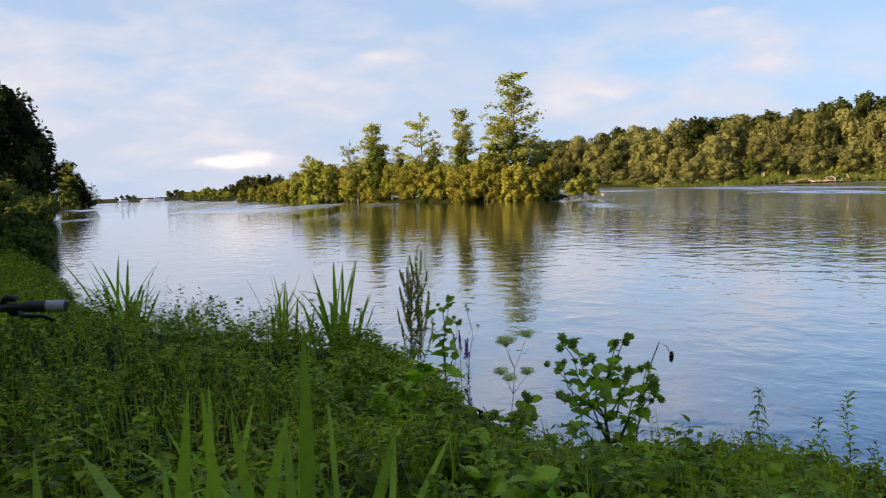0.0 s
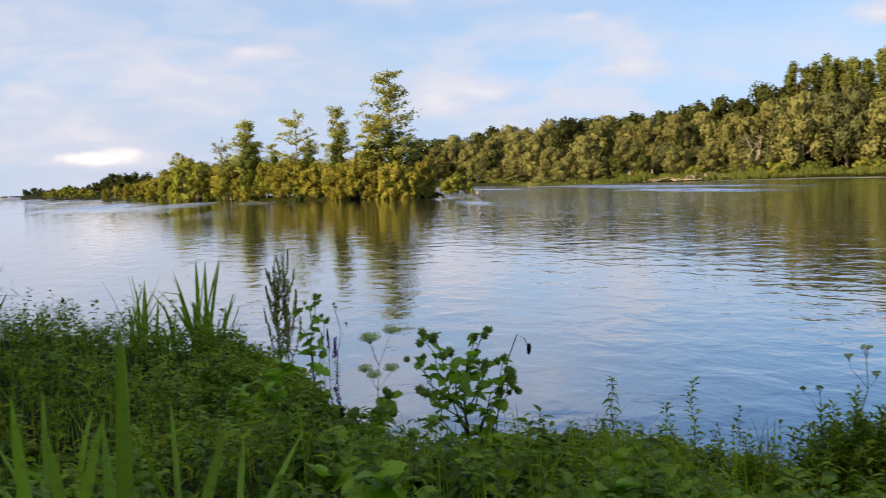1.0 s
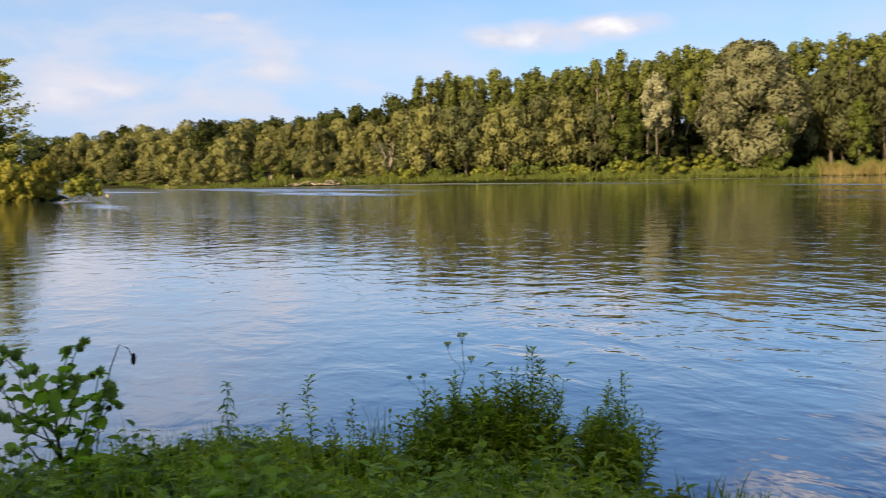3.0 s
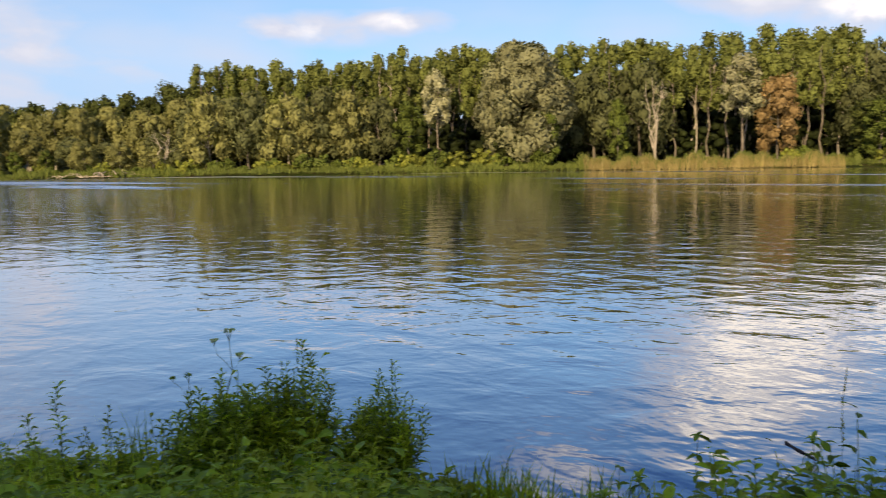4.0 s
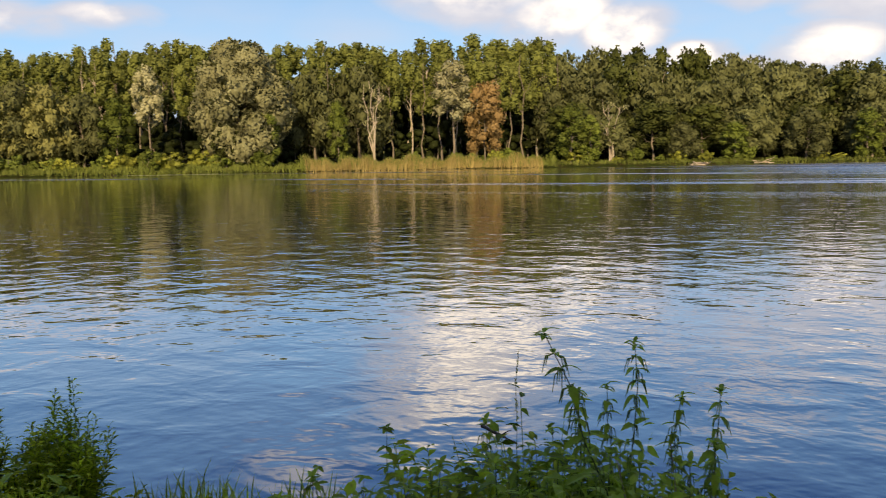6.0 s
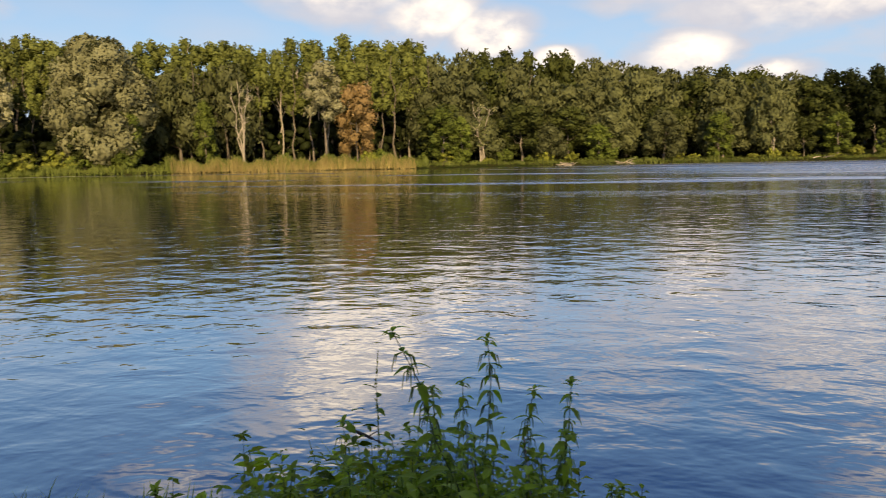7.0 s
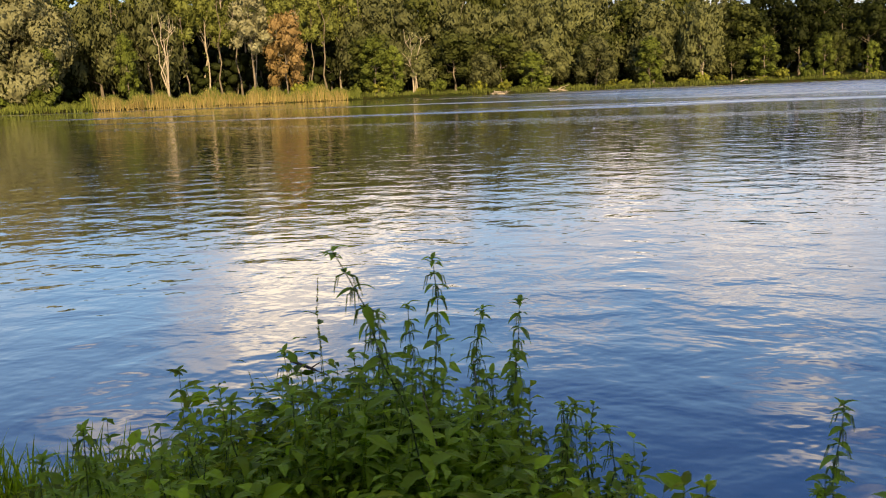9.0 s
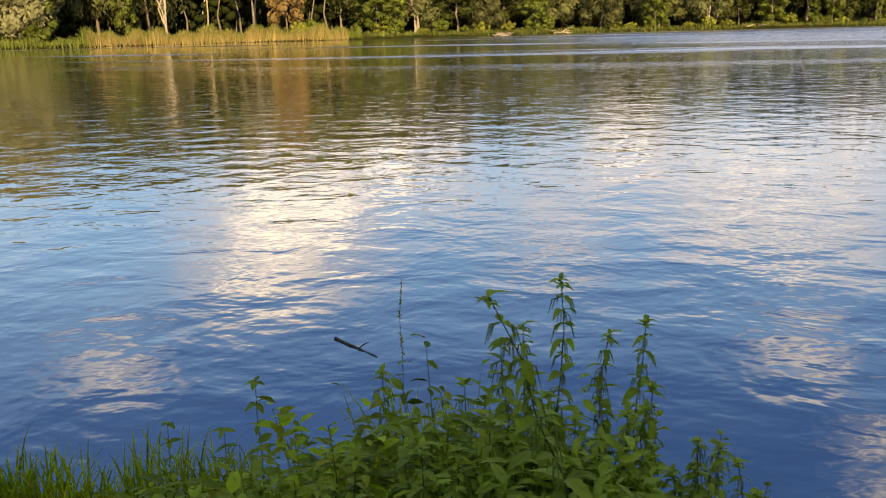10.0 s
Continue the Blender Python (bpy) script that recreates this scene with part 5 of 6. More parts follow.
def ovate(shape, rng, p, d, l, broad):
    """Oval folded leaves of six points, vectorised."""
    side = unit(np.cross(d, np.array((0, 0, 1.0)) + rng.normal(size=d.shape) * 0.3))
    n = np.cross(side, d)
    l = l[:, None]
    w = l * broad * 0.5
    a, b, tip = p + d * l * 0.3, p + d * l * 0.68 - n * l * 0.06, p + d * l - n * l * 0.22
    q = np.stack([p, a - side * w + n * w * 0.25, a, a + side * w + n * w * 0.25, b - side * w * 0.75 + n * w * 0.15, b, b + side * w * 0.75 + n * w * 0.15, tip], 1)
    k = np.arange(len(p)) * 8
    tri = [(0, 2, 1), (0, 3, 2), (4, 5, 7), (5, 6, 7)]
    shape.add(q, np.concatenate([np.stack([k + i for i in t], 1) for t in tri]))
    shape.f.append(np.concatenate([np.stack([k + i for i in t], 1) for t in ((1, 2, 5, 4), (2, 3, 6, 5))]) + shape.n - len(p) * 8)


def undergrowth(name, label, mat, count, seed, tall, length, broad, per, thick, inland=0.05, area=(-20, 5, -9, 34), clear=0.08, even=False):
    """Leafy plants in patches and mounds, each with a thin stem, as one mesh."""
    rng = np.random.default_rng(seed)
    at = scatter(rng, count, *area, inland, thick)
    if not even:
        keep = np.sin(at[:, 0] * 5.3 + seed) * np.sin(at[:, 1] * 4.7 + seed * 1.7) + 0.6 * np.sin(at[:, 0] * 11.0 - at[:, 1] * 9.0 + seed) > rng.uniform(-1.0, -0.1, count)
        at = at[keep]
    count = len(at)
    far = np.clip(np.hypot(at[:, 0], at[:, 1]) / 7.0, 1.0, 2.6)
    near = -signed(NEAR_SHORE, at[:, 0], at[:, 1])
    lump = 0.80 + 0.45 * np.sin(at[:, 0] * 1.7 + 0.6 * np.sin(at[:, 1] * 1.1) + 1.0) * np.sin(at[:, 1] * 1.9 + 0.7 * np.sin(at[:, 0] * 1.3)) + 0.12 * np.sin(at[:, 0] * 6.1 + seed)
    h = tall * rng.uniform(0.55, 1.0, count) * (1 + (0.0 if even else 0.3) * (rng.uniform(0, 1, count) > 0.92) * step(0.5, 1.2, near)) * lump * (0.5 + 0.5 * step(0, 1.2, near))
    h = h * np.where((at[:, 0] > 0.1) & (at[:, 1] > 3.2) & (at[:, 0] < 2.7), 0.55, 1.0)
    h = np.maximum(h, 0.07)
    z = ground_z(at[:, 0], at[:, 1])
    big = rng.uniform(0.65, 1.5, count)
    i = np.repeat(np.arange(count), per)
    t = np.tile((np.arange(per) + 0.5) / per, count) + rng.normal(size=count * per) * 0.03
    t = np.clip(clear + (1 - clear) * np.maximum(t, 0.01) ** 0.75, 0.05, 1.0)
    a = np.tile(np.arange(per) * 2.4, count) + np.repeat(rng.uniform(0, 6.28, count), per)
    lean = rng.normal(size=(count, 2)) * 0.14
    p = np.stack([at[i, 0] + lean[i, 0] * t * h[i], at[i, 1] + lean[i, 1] * t * h[i], z[i] + h[i] * t], 1)
    d = unit(np.stack([np.cos(a), np.sin(a), rng.uniform(-0.5, 0.35, len(a)) + 0.4 * t ** 4], 1))
    l = length * big[i] * rng.uniform(0.7, 1.2, len(a)) * (1.15 - 0.5 * t) * far[i] ** 0.5
    s = Shape()
    close = (np.hypot(p[:, 0] - 0.3, p[:, 1]) < 5.2) & (broad > 0.3)
    if close.any():
        ovate(s, rng, p[close], d[close], l[close], broad)
    if not close.all():
        long_leaves(s, rng, p[~close], d[~close], l[~close], length * broad * (1.25 if broad > 0.3 else 1.0))
    c = rng.uniform(0, 3.14, count)
    u = np.stack([np.cos(c), np.sin(c), np.zeros(count)], 1) * 0.0022
    foot = np.stack([at[:, 0], at[:, 1], z - 0.02], 1)
    top = np.stack([at[:, 0] + lean[:, 0] * h * 0.96, at[:, 1] + lean[:, 1] * h * 0.96, z + h * 0.96], 1)
    s.add(np.stack([foot - u, foot + u, top + u * 0.6, top - u * 0.6], 1), np.arange(count * 4).reshape(-1, 4))
    return tagged(new(name, s.mesh(name, mat)), label, "undergrowth", kind="stuff")


undergrowth("undergrowth", "dense green leafy weeds covering the bank", WEED, 4200, 401, 0.50, 0.070, 0.60, 12, lambda r: np.clip(4.5 / r, 0.04, 1) ** 1.2, clear=0.45)
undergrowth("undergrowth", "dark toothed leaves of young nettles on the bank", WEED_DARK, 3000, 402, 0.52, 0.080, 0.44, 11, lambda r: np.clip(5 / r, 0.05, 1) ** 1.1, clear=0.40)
undergrowth("undergrowth", "light narrow-leaved herbs among the weeds", WEED_LIGHT, 2800, 403, 0.58, 0.10, 0.17, 16, lambda r: np.clip(5 / r, 0.05, 1) ** 1.0, clear=0.35)
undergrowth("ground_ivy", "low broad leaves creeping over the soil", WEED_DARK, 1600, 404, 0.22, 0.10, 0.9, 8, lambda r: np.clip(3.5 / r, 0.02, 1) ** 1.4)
undergrowth("tall_herbs", "tall yellow-green herbs further along the bank", WEED_LIGHT, 1300, 405, 0.85, 0.14, 0.28, 20, lambda r: np.where(r > 11, np.clip(16 / r, 0, 1), 0.0), 0.7, (-20, -3, 8, 34))
undergrowth("undergrowth", "dense leafy growth under the nettle stand", WEED, 420, 406, 0.70, 0.085, 0.50, 16, lambda r: 0.2 + 0 * r, 0.4, (2.5, 3.85, -0.2, 1.4), 0.2, True)
undergrowth("undergrowth", "fresh light leaves under the nettle stand", WEED_LIGHT, 300, 407, 0.74, 0.080, 0.36, 16, lambda r: 0.2 + 0 * r, 0.4, (2.5, 3.85, -0.2, 1.4), 0.2, True)
undergrowth("undergrowth", "bushy light weeds round the goldenrods", WEED_LIGHT, 340, 408, 0.44, 0.085, 0.34, 16, lambda r: 0.2 + 0 * r, 0.2, (1.5, 3.4, 3.4, 5.6), 0.1, True)
undergrowth("undergrowth", "bright leafy weeds at the water edge", WEED_LIGHT, 300, 411, 0.52, 0.085, 0.42, 14, lambda r: 0.2 + 0 * r, 0.15, (3.2, 4.2, 1.1, 3.4), 0.1, True)
undergrowth("undergrowth", "leafy mound beside the docks", WEED, 330, 409, 0.52, 0.095, 0.60, 14, lambda r: 0.2 + 0 * r, 0.1, (-1.2, 0.5, 6.4, 9.4), 0.1, True)
undergrowth("undergrowth", "pale leafy herbs on the mound by the docks", WEED_LIGHT, 150, 410, 0.56, 0.10, 0.45, 14, lambda r: 0.2 + 0 * r, 0.1, (-1.1, -0.1, 6.8, 9.4), 0.1, True)

rng = np.random.default_rng(420)
at = scatter(rng, 14000, -20, 5, -9, 34, -0.02, lambda r: np.clip(5 / r, 0.05, 1))
s = Shape()
grass_blades(s, rng, at, ground_z(at[:, 0], at[:, 1]) - 0.02, rng.uniform(0.12, 0.5, len(at)) * (0.6 + 0.4 * step(0, 1.2, -signed(NEAR_SHORE, at[:, 0], at[:, 1]))), 0.006)
tagged(new("bank_grass", s.mesh("bank_grass", GRASS)), "long thin grass growing through the weeds", "grass", kind="stuff")

# irises and docks at the point of the bank
iris(-4.35, 11.2, 1.6, 14, 1, 1.5, 22)
iris(-4.05, 11.0, 1.4, 14, 2, 1.4, 40)
iris(-2.05, 10.3, 1.1, 20, 3, 1.0, 26)
iris(-1.75, 10.4, 0.8, 12, 4, 1.0, 34)
iris(-1.36, 10.1, 1.4, 22, 5, 1.4, 10)
iris(-1.15, 10.15, 1.1, 14, 6, 1.0, 22)
iris(-3.05, 10.05, 0.55, 5, 7)
# the large blades close to the viewer
def tall_blades(x, y, blades, label):
    """An iris clump whose broad blades are set one by one: dx, dy, length, lean aside, lean back, turn, sort."""
    ob = thing("iris_clump", label, "iris", pose(x, y, gz(x, y) - 0.02), "iris clumps")
    for dx, dy, l, aside, back, turn, sort in blades:
        part("blade", IRIS_BLADES[sort], ob, at=pose(dx, dy, 0, aside, back, 105 + turn) @ Matrix.Diagonal((l * 1.12, 1.3, l * 1.12, 1)))


tall_blades(-0.62, 1.72, ((-0.02, 0.0, 1.02, 4, 1, -10, 0), (0.03, 0.05, 1.08, -6, -4, 25, 3), (0.06, 0.02, 0.98, 9, 3, -20, 1), (-0.06, 0.04, 0.90, 16, 2, 10, 2), (0.10, 0.06, 1.02, -6, 2, 0, 3)), "broad iris blades close on the bank")
tall_blades(-0.46, 1.88, ((-0.03, 0.0, 0.95, 5, -3, 15, 3), (0.02, 0.04, 1.02, -12, 2, -15, 1), (0.05, -0.03, 0.95, 12, 0, 30, 1), (-0.07, 0.03, 0.88, -14, 4, -5, 2)), "broad iris blades close on the bank")
tall_blades(-0.35, 1.88, ((0.0, 0.0, 1.15, 2, 0, 0, 0), (0.03, 0.03, 0.96, -9, -4, 20, 3), (0.05, 0.0, 0.98, -15, 3, -12, 1), (-0.04, 0.02, 1.10, 6, 2, 8, 4), (0.07, 0.05, 0.86, -24, 2, 0, 2), (-0.02, 0.05, 0.92, 12, 4, -25, 1)), "broad iris blades close on the bank")
iris(-0.95, 2.05, 0.95, 6, 11, 1.0, 30, 0.6, "arching iris blades close on the bank")
tuft(-1.05, 1.85, 1.25, 16, 0.10, 50, GRASS, "long arching grass close on the bank", 0.011)
tuft(-0.75, 1.65, 1.15, 12, 0.12, 51, GRASS, "long arching grass close on the bank", 0.011)
tuft(0.05, 1.95, 1.10, 14, 0.12, 52, GRASS, "long arching grass close on the bank", 0.010)
iris(-1.30, 1.95, 0.85, 7, 12, 0.8, 48, 0.7, "arching iris blades close on the bank")
iris(0.15, 2.15, 0.70, 7, 13, 0.8, 50, 0.7, "arching iris blades close on the bank")
iris(-0.75, 2.6, 0.70, 8, 14, 0.7, 45, 0.6, "arching iris blades close on the bank")
for k, (x, y, top) in enumerate(((-1.5, 2.7, 1.25), (-2.3, 3.9, 1.30), (-1.9, 3.2, 1.15), (-1.0, 3.3, 1.20), (-0.4, 4.6, 1.05), (-2.9, 5.4, 1.25), (-1.5, 5.6, 1.15))):
    tuft(x, y, top, 26, 0.22, 70 + k, REED_TAN if k % 2 else REED_GREEN, "thin straw-coloured grass among the weeds", 0.005)
burdock(0.45, 3.3, 0.78, 0.22, 3, 11, 0.95, "low burdock with broad leaves on the bank")
burdock(0.95, 3.75, 0.62, 0.22, 3, 12, 0.9, "low burdock with broad leaves on the bank")
burdock(-0.1, 3.5, 0.85, 0.24, 3, 13, 0.8, "low burdock with broad leaves on the bank")
for k, (x, y, up, wide, n, size) in enumerate(((-0.05, 2.35, 0.34, 0.20, 3, 0.80), (0.55, 2.65, 0.36, 0.22, 3, 0.90), (-0.75, 2.30, 0.30, 0.20, 2, 0.70), (0.25, 2.95, 0.38, 0.22, 3, 0.85), (1.15, 3.05, 0.34, 0.22, 3, 0.85), (-1.15, 2.55, 0.30, 0.20, 2, 0.70), (1.55, 3.6, 0.32, 0.22, 3, 0.8))):
    burdock(x, y, gz(x, y) + up, wide, n, 30 + k, size, "low burdock with broad leaves on the bank")
for k, (x, y, h, n, fan) in enumerate(((-0.95, 1.70, 0.95, 5, 62), (-0.55, 1.95, 1.0, 4, 60), (-1.35, 2.15, 0.95, 5, 58), (-0.15, 2.05, 0.9, 4, 64), (-2.1, 3.3, 0.9, 6, 50), (-1.0, 3.6, 0.85, 6, 46), (-0.3, 3.0, 0.8, 5, 55))):
    iris(x, y, h, n, 30 + k, 0.85, fan, 0.7, "arching pale iris blades close on the bank")
dock(-0.33, 10.15, 1.50, 1)
dock(-0.45, 10.22, 1.34, 2)
burdock(-0.05, 9.3, 1.02, 0.22, 3, 1, 0.9)
for k, (x, y, top) in enumerate(((0.10, 9.6, 0.50), (0.16, 9.7, 0.53), (0.23, 9.6, 0.46), (0.26, 9.75, 0.40))):
    loosestrife(x, y, top, k)
umbel(0.30, 9.5, 0.82, 9, BURR, 5, 0.02, label="dead thin umbel stalk by the water")

# burdocks and the growth in front of the bay
burdock(0.95, 4.95, 1.20, 0.40, 15, 2, 0.50, "large branching burdock with green burrs over the water")
burdock(0.38, 4.95, 0.86, 0.24, 4, 3, 0.66, "broad-leaved burdock leaning over the bank")
burdock(1.15, 4.45, 0.72, 0.22, 3, 4, 1.1)
burdock(0.15, 4.35, 0.85, 0.25, 3, 5, 1.2)
burdock(-0.35, 6.2, 0.85, 0.3, 4, 6, 1.1)
dead_stem(0.42, 5.5, [(0, 0, 0), (-0.05, 0.02, 0.22), (-0.13, 0.05, 0.42), (-0.19, 0.06, 0.52), (-0.21, 0.06, 0.47)], 0.006, "black dead stem bent over at its tip")
dead_stem(1.12, 5.15, [(0, 0, 0), (0.06, 0, 0.40), (0.14, 0.02, 0.72), (0.20, 0.03, 0.86), (0.25, 0.04, 0.83), (0.28, 0.05, 0.76)], 0.005, "dark withered stem hooked at the top")
umbel(0.53, 6.5, 0.98, 1, CREAM, 30, 0.085, False, "pale creamy meadow-rue flower head on a thin stem")
nettle(1.98, 5.30, 0.86, (0, 0), 1, 0.2)
nettle(1.90, 5.25, 0.60, (0, 0), 2, 0.1)
nettle(1.74, 5.35, 0.52, (0.02, 0), 3, 0.1)
W = "narrow-leaved herbs on the bank"
narrow_plant("willowherb_plant", "willowherb with a whorl of narrow leaves", 2.41, 5.05, 0.86, 3, 0.06, GRASS, 1, 0.15, 0.022, 0.010, 0.5, W)
narrow_plant("yellowish_herb", "yellow-green leafy herb on the bank", 2.62, 4.85, 0.72, 14, 0.20, WEED_LIGHT, 2, 0.09, 0.028, 0.018, 0.15, W)
narrow_plant("yellowish_herb", "yellow-green leafy herb on the bank", 2.80, 4.70, 0.64, 14, 0.20, WEED_LIGHT, 3, 0.09, 0.026, 0.018, 0.15, W)
tuft(2.75, 4.75, 0.78, 40, 0.07, 1)
narrow_plant("goldenrod_plant", "dense bushy goldenrod with narrow leaves", 3.05, 4.32, 0.92, 50, 0.28, GRASS, 4, 0.14, 0.020, 0.0065, 0.12, W)
narrow_plant("goldenrod_plant", "dense bushy goldenrod with narrow leaves", 3.27, 4.20, 0.92, 50, 0.28, WEED_LIGHT, 5, 0.14, 0.020, 0.0065, 0.12, W)
narrow_plant("goldenrod_plant", "tall goldenrod spire with narrow leaves", 3.48, 4.12, 1.06, 26, 0.13, WEED_LIGHT, 6, 0.14, 0.018, 0.006, 0.1, W, BURR)
narrow_plant("goldenrod_plant", "tall goldenrod spire with narrow leaves", 3.42, 4.20, 0.92, 14, 0.13, GRASS, 7, 0.12, 0.017, 0.009, 0.1, W, BURR)
narrow_plant("goldenrod_plant", "bushy goldenrod standing alone at the water", 3.72, 3.70, 0.84, 60, 0.17, WEED_LIGHT, 8, 0.14, 0.020, 0.0065, 0.1, W)
narrow_plant("goldenrod_plant", "bushy goldenrod standing alone at the water", 3.82, 3.66, 0.94, 24, 0.10, GRASS, 9, 0.11, 0.016, 0.009, 0.1, W, BURR)
narrow_plant("goldenrod_plant", "dense bushy goldenrod with narrow leaves", 3.12, 4.22, 0.84, 56, 0.32, GRASS, 10, 0.14, 0.022, 0.008, 0.12, W)
narrow_plant("goldenrod_plant", "dense bushy goldenrod with narrow leaves", 3.36, 4.05, 0.80, 46, 0.24, WEED_LIGHT, 11, 0.14, 0.021, 0.008, 0.12, W)
umbel(3.24, 4.54, 1.12, 2, CREAM, 7, 0.03)
umbel(3.05, 4.62, 0.86, 3, BURR, 5, 0.02)
for k, (x, y, top) in enumerate(((3.90, 3.00, 0.55), (3.98, 2.90, 0.48), (3.78, 3.12, 0.46), (4.08, 2.40, 0.54), (4.20, 2.15, 0.50), (4.14, 2.28, 0.46), (4.02, 2.66, 0.42), (4.16, 1.24, 0.84), (4.22, 1.16, 0.74))):
    tuft(x, y, top - 0.02, 90, 0.12 if k < 7 else 0.045, 20 + k, None if k % 2 else WEED_LIGHT, width=0.012)
sprig(3.90, 1.78, 0.88, 1, None, 5, 1.1)
sprig(4.22, 2.35, 0.50, 2, None, 4)
sprig(4.30, 2.10, 0.46, 3, None, 4)

# the stand of nettles
nettle(2.91, 0.69, 1.62, (-0.10, 0.32), 10, 0.30)
nettle(3.46, 0.74, 1.30, (0.02, 0.02), 11, 0.3)
nettle(3.59, 0.57, 1.46, (0.02, 0.0), 12, 0.25)
nettle(3.72, 0.70, 1.26, (-0.03, 0.02), 13, 0.25)
nettle(3.70, 0.42, 1.25, (0.03, -0.02), 14, 0.25)
nettle(3.84, 0.30, 1.25, (0.03, -0.03), 15, 0.2)
nettle(3.51, 0.08, 0.98, (0.03, -0.05), 16, 0.2)
nettle(3.67, 1.18, 1.08, (0, 0.03), 17, 0.15)
nettle(3.50, 0.60, 1.12, (0, 0.02), 18, 0.2)
nettle(3.60, 0.88, 1.10, (0.0, 0.02), 19, 0.2)
nettle(3.40, 0.95, 1.02, (-0.03, 0.03), 20, 0.2)
nettle(3.35, 0.45, 1.0, (0.0, -0.03), 21, 0.2)
nettle(3.58, 0.30, 1.05, (0.02, -0.02), 22, 0.2)
nettle(3.67, -0.80, 0.95, (0.0, -0.02), 23, 0.15)
nettle(3.74, -1.02, 0.78, (0.0, -0.02), 24, 0.15)
nettle(3.62, -0.72, 0.66, (0.0, 0.0), 25, 0.15)
for k in range(46):
    y = -0.10 + 1.6 * ((k * 0.381) % 1)
    nettle(2.60 + 1.30 * ((k * 0.618) % 1), y, 0.84 + 0.34 * ((k * 0.73) % 1) - (0.34 - y if y < 0.24 else 0.0), (0.02, 0.01), 40 + k, 0.12)
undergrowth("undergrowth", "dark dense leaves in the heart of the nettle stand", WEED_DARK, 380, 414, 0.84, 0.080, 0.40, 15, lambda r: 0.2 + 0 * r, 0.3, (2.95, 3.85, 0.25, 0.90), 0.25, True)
undergrowth("undergrowth", "fresh leaves on the crown of the nettle stand", NETTLE, 300, 415, 0.86, 0.085, 0.38, 13, lambda r: 0.2 + 0 * r, 0.3, (2.95, 3.85, 0.28, 0.84), 0.4, True)
undergrowth("undergrowth", "mass of broad light green leaves in front of the nettles", WEED_LIGHT, 420, 412, 0.46, 0.085, 0.58, 12, lambda r: 0.2 + 0 * r, 0.3, (1.9, 3.4, 0.1, 2.4), 0.1, True)
undergrowth("undergrowth", "fresh green nettle leaves crowding the bank", NETTLE, 360, 413, 0.58, 0.095, 0.46, 12, lambda r: 0.2 + 0 * r, 0.3, (2.2, 3.8, 0.0, 2.2), 0.1, True)
for k in range(16):
    narrow_plant("leafy_herb", "leafy green herb filling the nettle stand", 2.5 + 1.35 * ((k * 0.618 + 0.2) % 1), -0.6 + 2.2 * ((k * 0.381 + 0.1) % 1), 0.80 + 0.32 * ((k * 0.73) % 1), 8, 0.15, WEED if k % 2 else WEED_LIGHT, 60 + k, 0.10, 0.034, 0.016, 0.1, "herbs in the nettle stand")
grass_spike(4.30, 1.26, 1.19, 5)
for k, (dx, dy, l) in enumerate(((0, 0, 0.9), (0.05, 0.1, 0.8), (-0.08, 0.05, 0.75), (0.12, -0.06, 0.7), (0.02, -0.12, 0.85))):
    s = Shape()
    ob = thing("dry_stalk", "bleached dry stalk of last year leaning among nettles", "stalk", pose(3.45 + dx, 0.45 + dy, gz(3.45, 0.45)), "dry stalks")
    s.tube([(0, 0, 0), (0.03 * k - 0.05, 0.05, l * 0.5), (0.08 * k - 0.14, 0.12, l)], (0.004, 0.0035, 0.002), 5)
    part("stem", s.mesh("stem", DRIFT, True), ob)

# ---- bicycle, stick and far boats ----
BLACK = plain_material("black_rubber", (0.018, 0.018, 0.020), 0.55)
NAVY = plain_material("dark_blue_plastic", (0.018, 0.022, 0.045), 0.35)
GREY = plain_material("grey_rubber", (0.40, 0.43, 0.44), 0.6)
STEEL = plain_material("brushed_steel", (0.45, 0.46, 0.48), 0.32, 1.0)
PAINT = plain_material("dark_blue_paint", (0.02, 0.03, 0.08), 0.25)
WHITE = plain_material("white_paint", (0.75, 0.75, 0.73), 0.4, 0.0, 0.06, 2.0)
GLASS = plain_material("dark_window_glass", (0.02, 0.025, 0.03), 0.08)


def ring(r, w, turn, n=36, sides=8):
    """A closed torus in the y-z plane."""
    s = Shape()
    a = np.linspace(0, 2 * np.pi, n, endpoint=False)
    b = np.linspace(0, 2 * np.pi, sides, endpoint=False)
    v = np.stack([(w * np.sin(b))[None, :].repeat(n, 0), np.cos(a)[:, None] * (r + w * np.cos(b)), np.sin(a)[:, None] * (r + w * np.cos(b))], -1)
    i, j = np.meshgrid(np.arange(n), np.arange(sides), indexing="ij")
    i2, j2 = (i + 1) % n, (j + 1) % sides
    s.add(v, np.stack([i * sides + j, i2 * sides + j, i2 * sides + j2, i * sides + j2], -1).reshape(-1, 4))
    return s


def rod(points, r, sides=8):
    s = Shape()
    s.tube(points, r, sides)
    return s


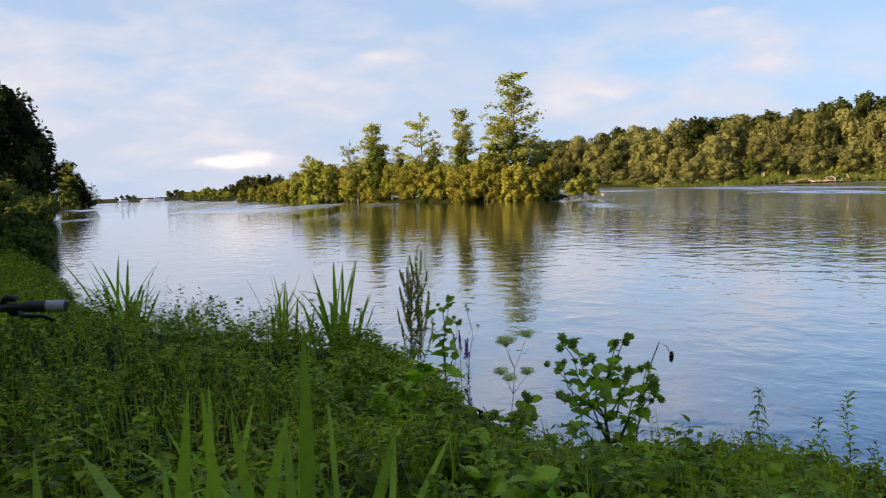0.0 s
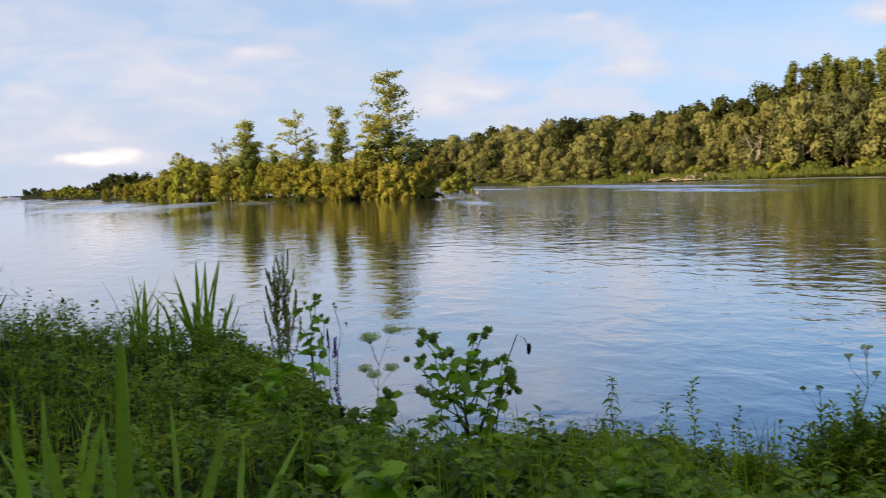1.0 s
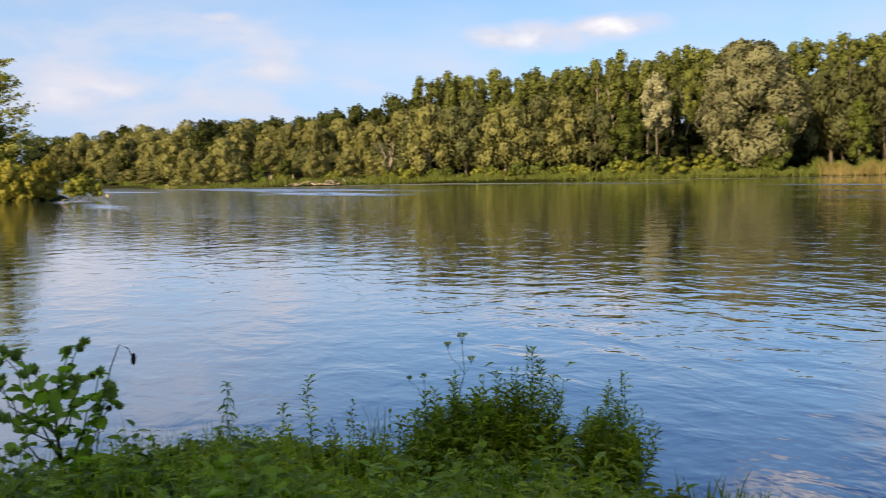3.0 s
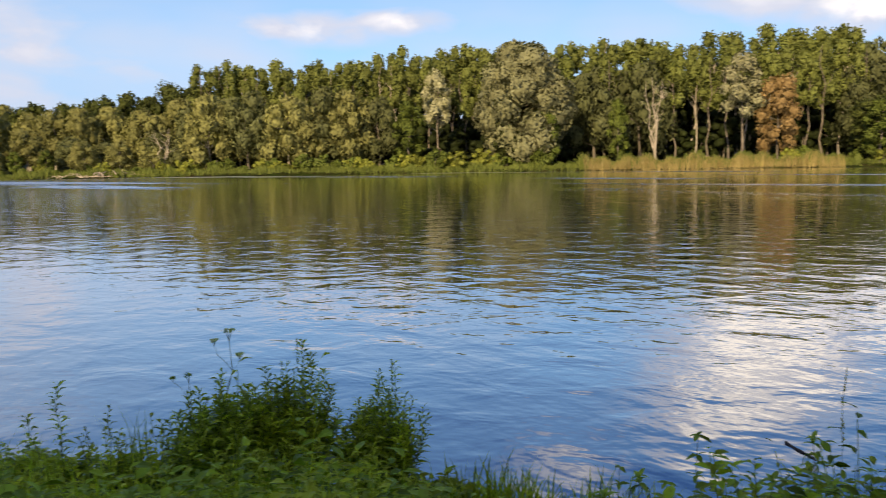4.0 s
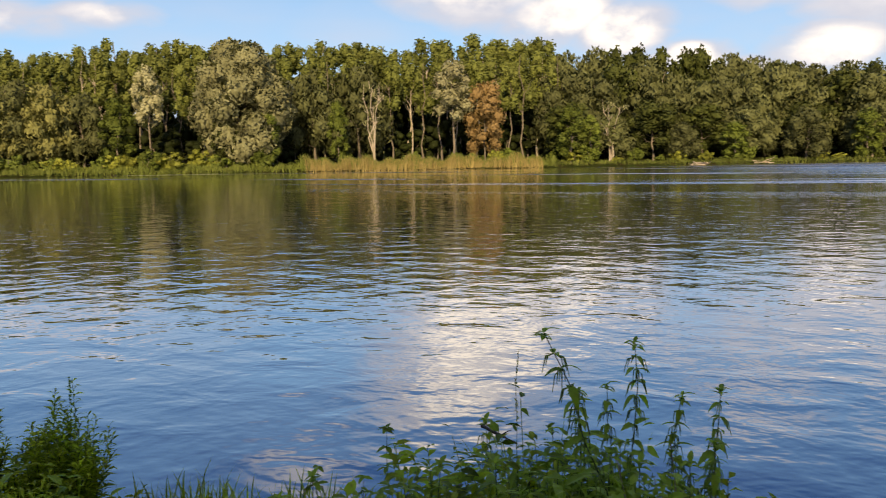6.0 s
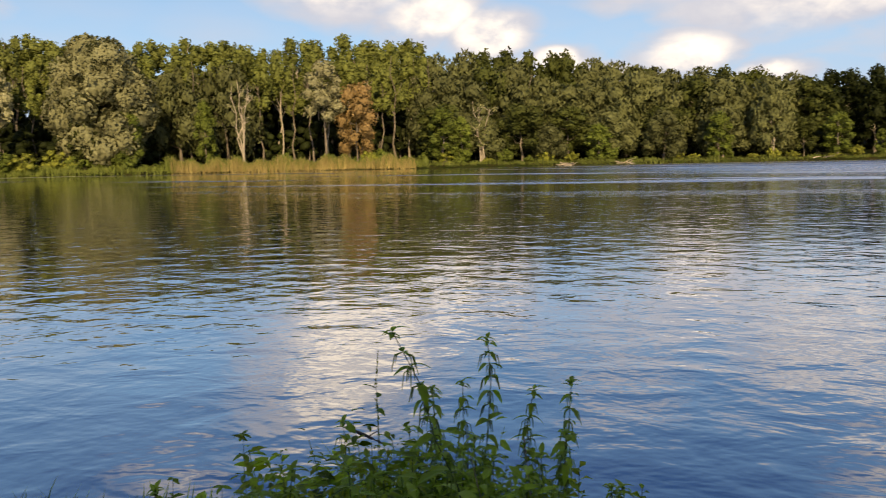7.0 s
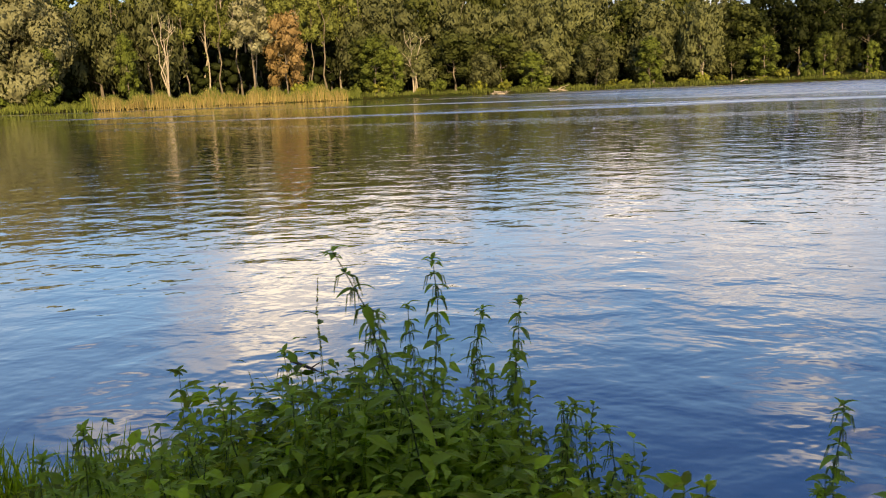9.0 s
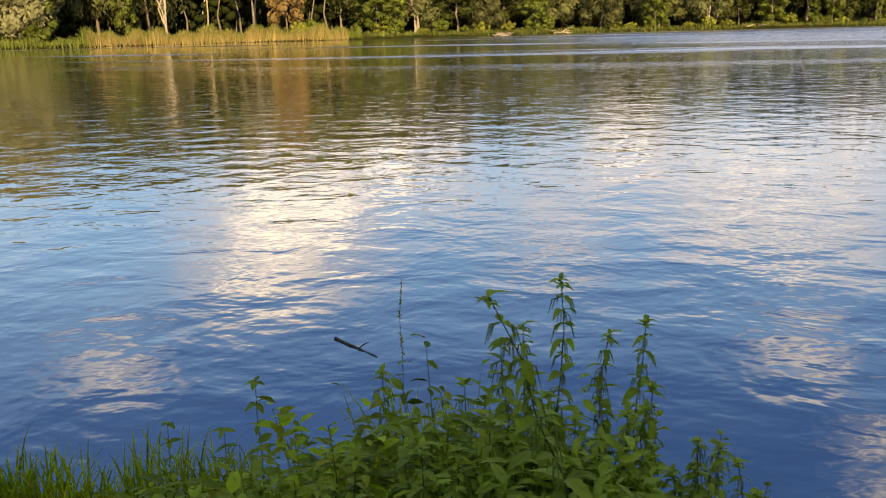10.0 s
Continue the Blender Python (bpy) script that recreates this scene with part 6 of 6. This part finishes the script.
def bicycle(x, y, turn):
    """A trekking bicycle; its front is +y, its bar across x."""
    ob = thing("bicycle", "dark blue bicycle with grey-black handlebar grips parked in the weeds", "bicycle", pose(x, y, gz(x, y), 0, 0, turn))
    for yy in (0.42, -0.62):
        wheel = part("wheel", ring(0.325, 0.012, 0).mesh("wheel", STEEL, True), ob, "bicycle wheel", at=pose(0, yy, 0.345))
        part("tyre", ring(0.338, 0.019, 0).mesh("tyre", BLACK, True), wheel)
        s = Shape()
        for k in range(18):
            a = k * math.pi / 9
            s.tube([(0.02 * (-1) ** k, 0, 0), (0, math.cos(a) * 0.32, math.sin(a) * 0.32)], 0.0012, 4)
        s.tube([(-0.05, 0, 0), (0.05, 0, 0)], 0.018, 8)
        part("spokes", s.mesh("spokes", STEEL, True), wheel)
    s = Shape()
    for line, r in (([(0, 0.27, 0.83), (0, -0.22, 0.32)], 0.018), ([(0, 0.25, 0.90), (0, -0.34, 0.78)], 0.016), ([(0, -0.38, 0.92), (0, -0.22, 0.30)], 0.016),
                    ([(0.05, -0.62, 0.345), (0.02, -0.24, 0.30)], 0.010), ([(-0.05, -0.62, 0.345), (-0.02, -0.24, 0.30)], 0.010), ([(0.05, -0.62, 0.345), (0.01, -0.36, 0.80)], 0.009), ([(-0.05, -0.62, 0.345), (-0.01, -0.36, 0.80)], 0.009)):
        s.tube(line, r, 8)
    part("frame", s.mesh("frame", PAINT, True), ob)
    s = Shape()
    s.tube([(0, 0.24, 0.95), (0, 0.29, 0.76), (0.05, 0.34, 0.66), (0.055, 0.42, 0.345)], 0.014, 8)
    s.tube([(0, 0.29, 0.76), (-0.05, 0.34, 0.66), (-0.055, 0.42, 0.345)], 0.014, 8)
    part("fork", s.mesh("fork", PAINT, True), ob)
    s = Shape()
    s.tube([(0, -0.39, 0.96), (0, -0.30, 1.0), (0, -0.52, 1.0)], (0.012, 0.05, 0.09), 8)
    part("saddle", s.mesh("saddle", BLACK, True), ob)
    bar = part("handlebar", rod([(-0.29, 0.12, 1.05), (-0.16, 0.20, 1.05), (0, 0.24, 1.04), (0.16, 0.20, 1.05), (0.29, 0.12, 1.05)], 0.0125).mesh("handlebar", BLACK, True), ob)
    part("stem", rod([(0, 0.245, 0.93), (0, 0.245, 1.04)], 0.016).mesh("stem", BLACK, True), ob)
    for k in (-1, 1):
        d = np.array((k * 0.852, -0.524, 0.0))
        root = np.array((k * 0.19, 0.18, 1.05))
        s = Shape()
        s.tube([root + d * t for t in (0.0, 0.02, 0.075, 0.08)], (0.016, 0.0185, 0.0175, 0.0165), 10)
        part("grip", s.mesh("grip", BLACK, True), bar, "black ribbed grip")
        s = Shape()
        s.tube([root + d * t for t in (0.072, 0.078, 0.128, 0.134)], (0.0165, 0.0182, 0.0190, 0.016), 10)
        part("grip_end", s.mesh("grip_end", GREY, True), bar, "pale grey grip end")
        s = Shape()
        s.tube([root + d * 0.134, root + d * 0.139], (0.0175, 0.012), 10)
        part("end_cap", s.mesh("end_cap", NAVY, True), bar)
        s = Shape()
        s.tube([root - d * 0.055 + np.array((0, 0.01, 0.0)), root - d * 0.03 + np.array((0, 0.02, -0.012)), root - d * 0.01 + np.array((0, 0.02, -0.016))], (0.014, 0.022, 0.016), 8)
        part("brake_mount", s.mesh("brake_mount", NAVY, True), bar)
        s = Shape()
        f = np.array((0, 0.045, 0))
        s.tube([root - d * 0.02 + np.array((0, 0.025, -0.024)), root + f + np.array((0, 0, -0.034)), root + d * 0.06 + f + np.array((0, 0, -0.036)), root + d * 0.098 + f + np.array((0, -0.004, -0.050))], (0.006, 0.007, 0.006, 0.0045), 8)
        part("brake_lever", s.mesh("brake_lever", BLACK, True), bar)
        s = Shape()
        s.tube([root - d * 0.07 + np.array((0, 0, 0.012)), root - d * 0.05 + np.array((0, 0, 0.03)), root - d * 0.02 + np.array((0, 0, 0.026))], (0.010, 0.013, 0.009), 8)
        part("gear_shifter", s.mesh("gear_shifter", BLACK, True), bar)
        part("brake_cable", rod(bend(np.random.default_rng(5 + k), root - d * 0.05, (0, 0.30, 0.9), 6, 0.06), 0.0025, 6).mesh("brake_cable", BLACK, True), bar)
    part("kickstand", rod([(-0.02, -0.24, 0.30), (-0.16, -0.30, 0.0)], 0.007).mesh("kickstand", STEEL, True), ob)
    return ob


bicycle(-1.388, 2.357, 29.0)

rng = np.random.default_rng(7)
s = Shape()
s.tube(bend(rng, (6.62, 2.40, 0.006), (6.32, 2.00, -0.004), 9, 0.008), np.linspace(0.012, 0.009, 9), 8)
stick = thing("floating_stick", "dark wet stick floating on the river", "stick", pose(0, 0, 0))
part("wood", s.mesh("wood", STICK, True), stick)
s = Shape()
s.tube([(6.44, 2.17, 0.006), (6.48, 2.13, 0.03), (6.49, 2.10, 0.04)], (0.006, 0.004, 0.002), 6)
part("twig", s.mesh("twig", STICK, True), stick)


def box(s, x0, x1, y0, y1, z0, z1):
    v = [(x, y, z) for z in (z0, z1) for x, y in ((x0, y0), (x1, y0), (x1, y1), (x0, y1))]
    s.add(v, [(3, 2, 1, 0), (4, 5, 6, 7), (0, 1, 5, 4), (1, 2, 6, 5), (2, 3, 7, 6), (3, 0, 4, 7)])


def boat(az, r, turn, length):
    x, y = polar(az, r)
    ob = thing("moored_boat", "white motor boat moored far downstream", "boat", pose(x, y, 0, 0, 0, turn), "moored boats")
    s = Shape()
    w = length * 0.16
    rows = []
    for t in np.linspace(0, 1, 7):
        k = w * (1 - max(0, (t - 0.45) / 0.55) ** 2) + 0.02
        px_ = (t - 0.5) * length
        rows.append([(px_, -k, 1.1 + 0.4 * t), (px_, -k * 0.7, -0.2), (px_, k * 0.7, -0.2), (px_, k, 1.1 + 0.4 * t), (px_, -k, 1.1 + 0.4 * t)])
    s.strip(rows)
    part("hull", s.mesh("hull", WHITE), ob)
    s = Shape()
    box(s, -length * 0.3, length * 0.15, -w * 0.7, w * 0.7, 1.1, 2.3)
    cabin = part("cabin", s.mesh("cabin", WHITE), ob)
    s = Shape()
    box(s, -length * 0.28, length * 0.155, -w * 0.72, w * 0.72, 1.6, 2.05)
    part("window_band", s.mesh("window_band", GLASS), cabin)


for az, r, turn, l in ((-19.2, 472, 10, 6), (-18.5, 470, 25, 6.5), (-20.6, 462, 40, 5)):
    boat(az, r, turn, l)
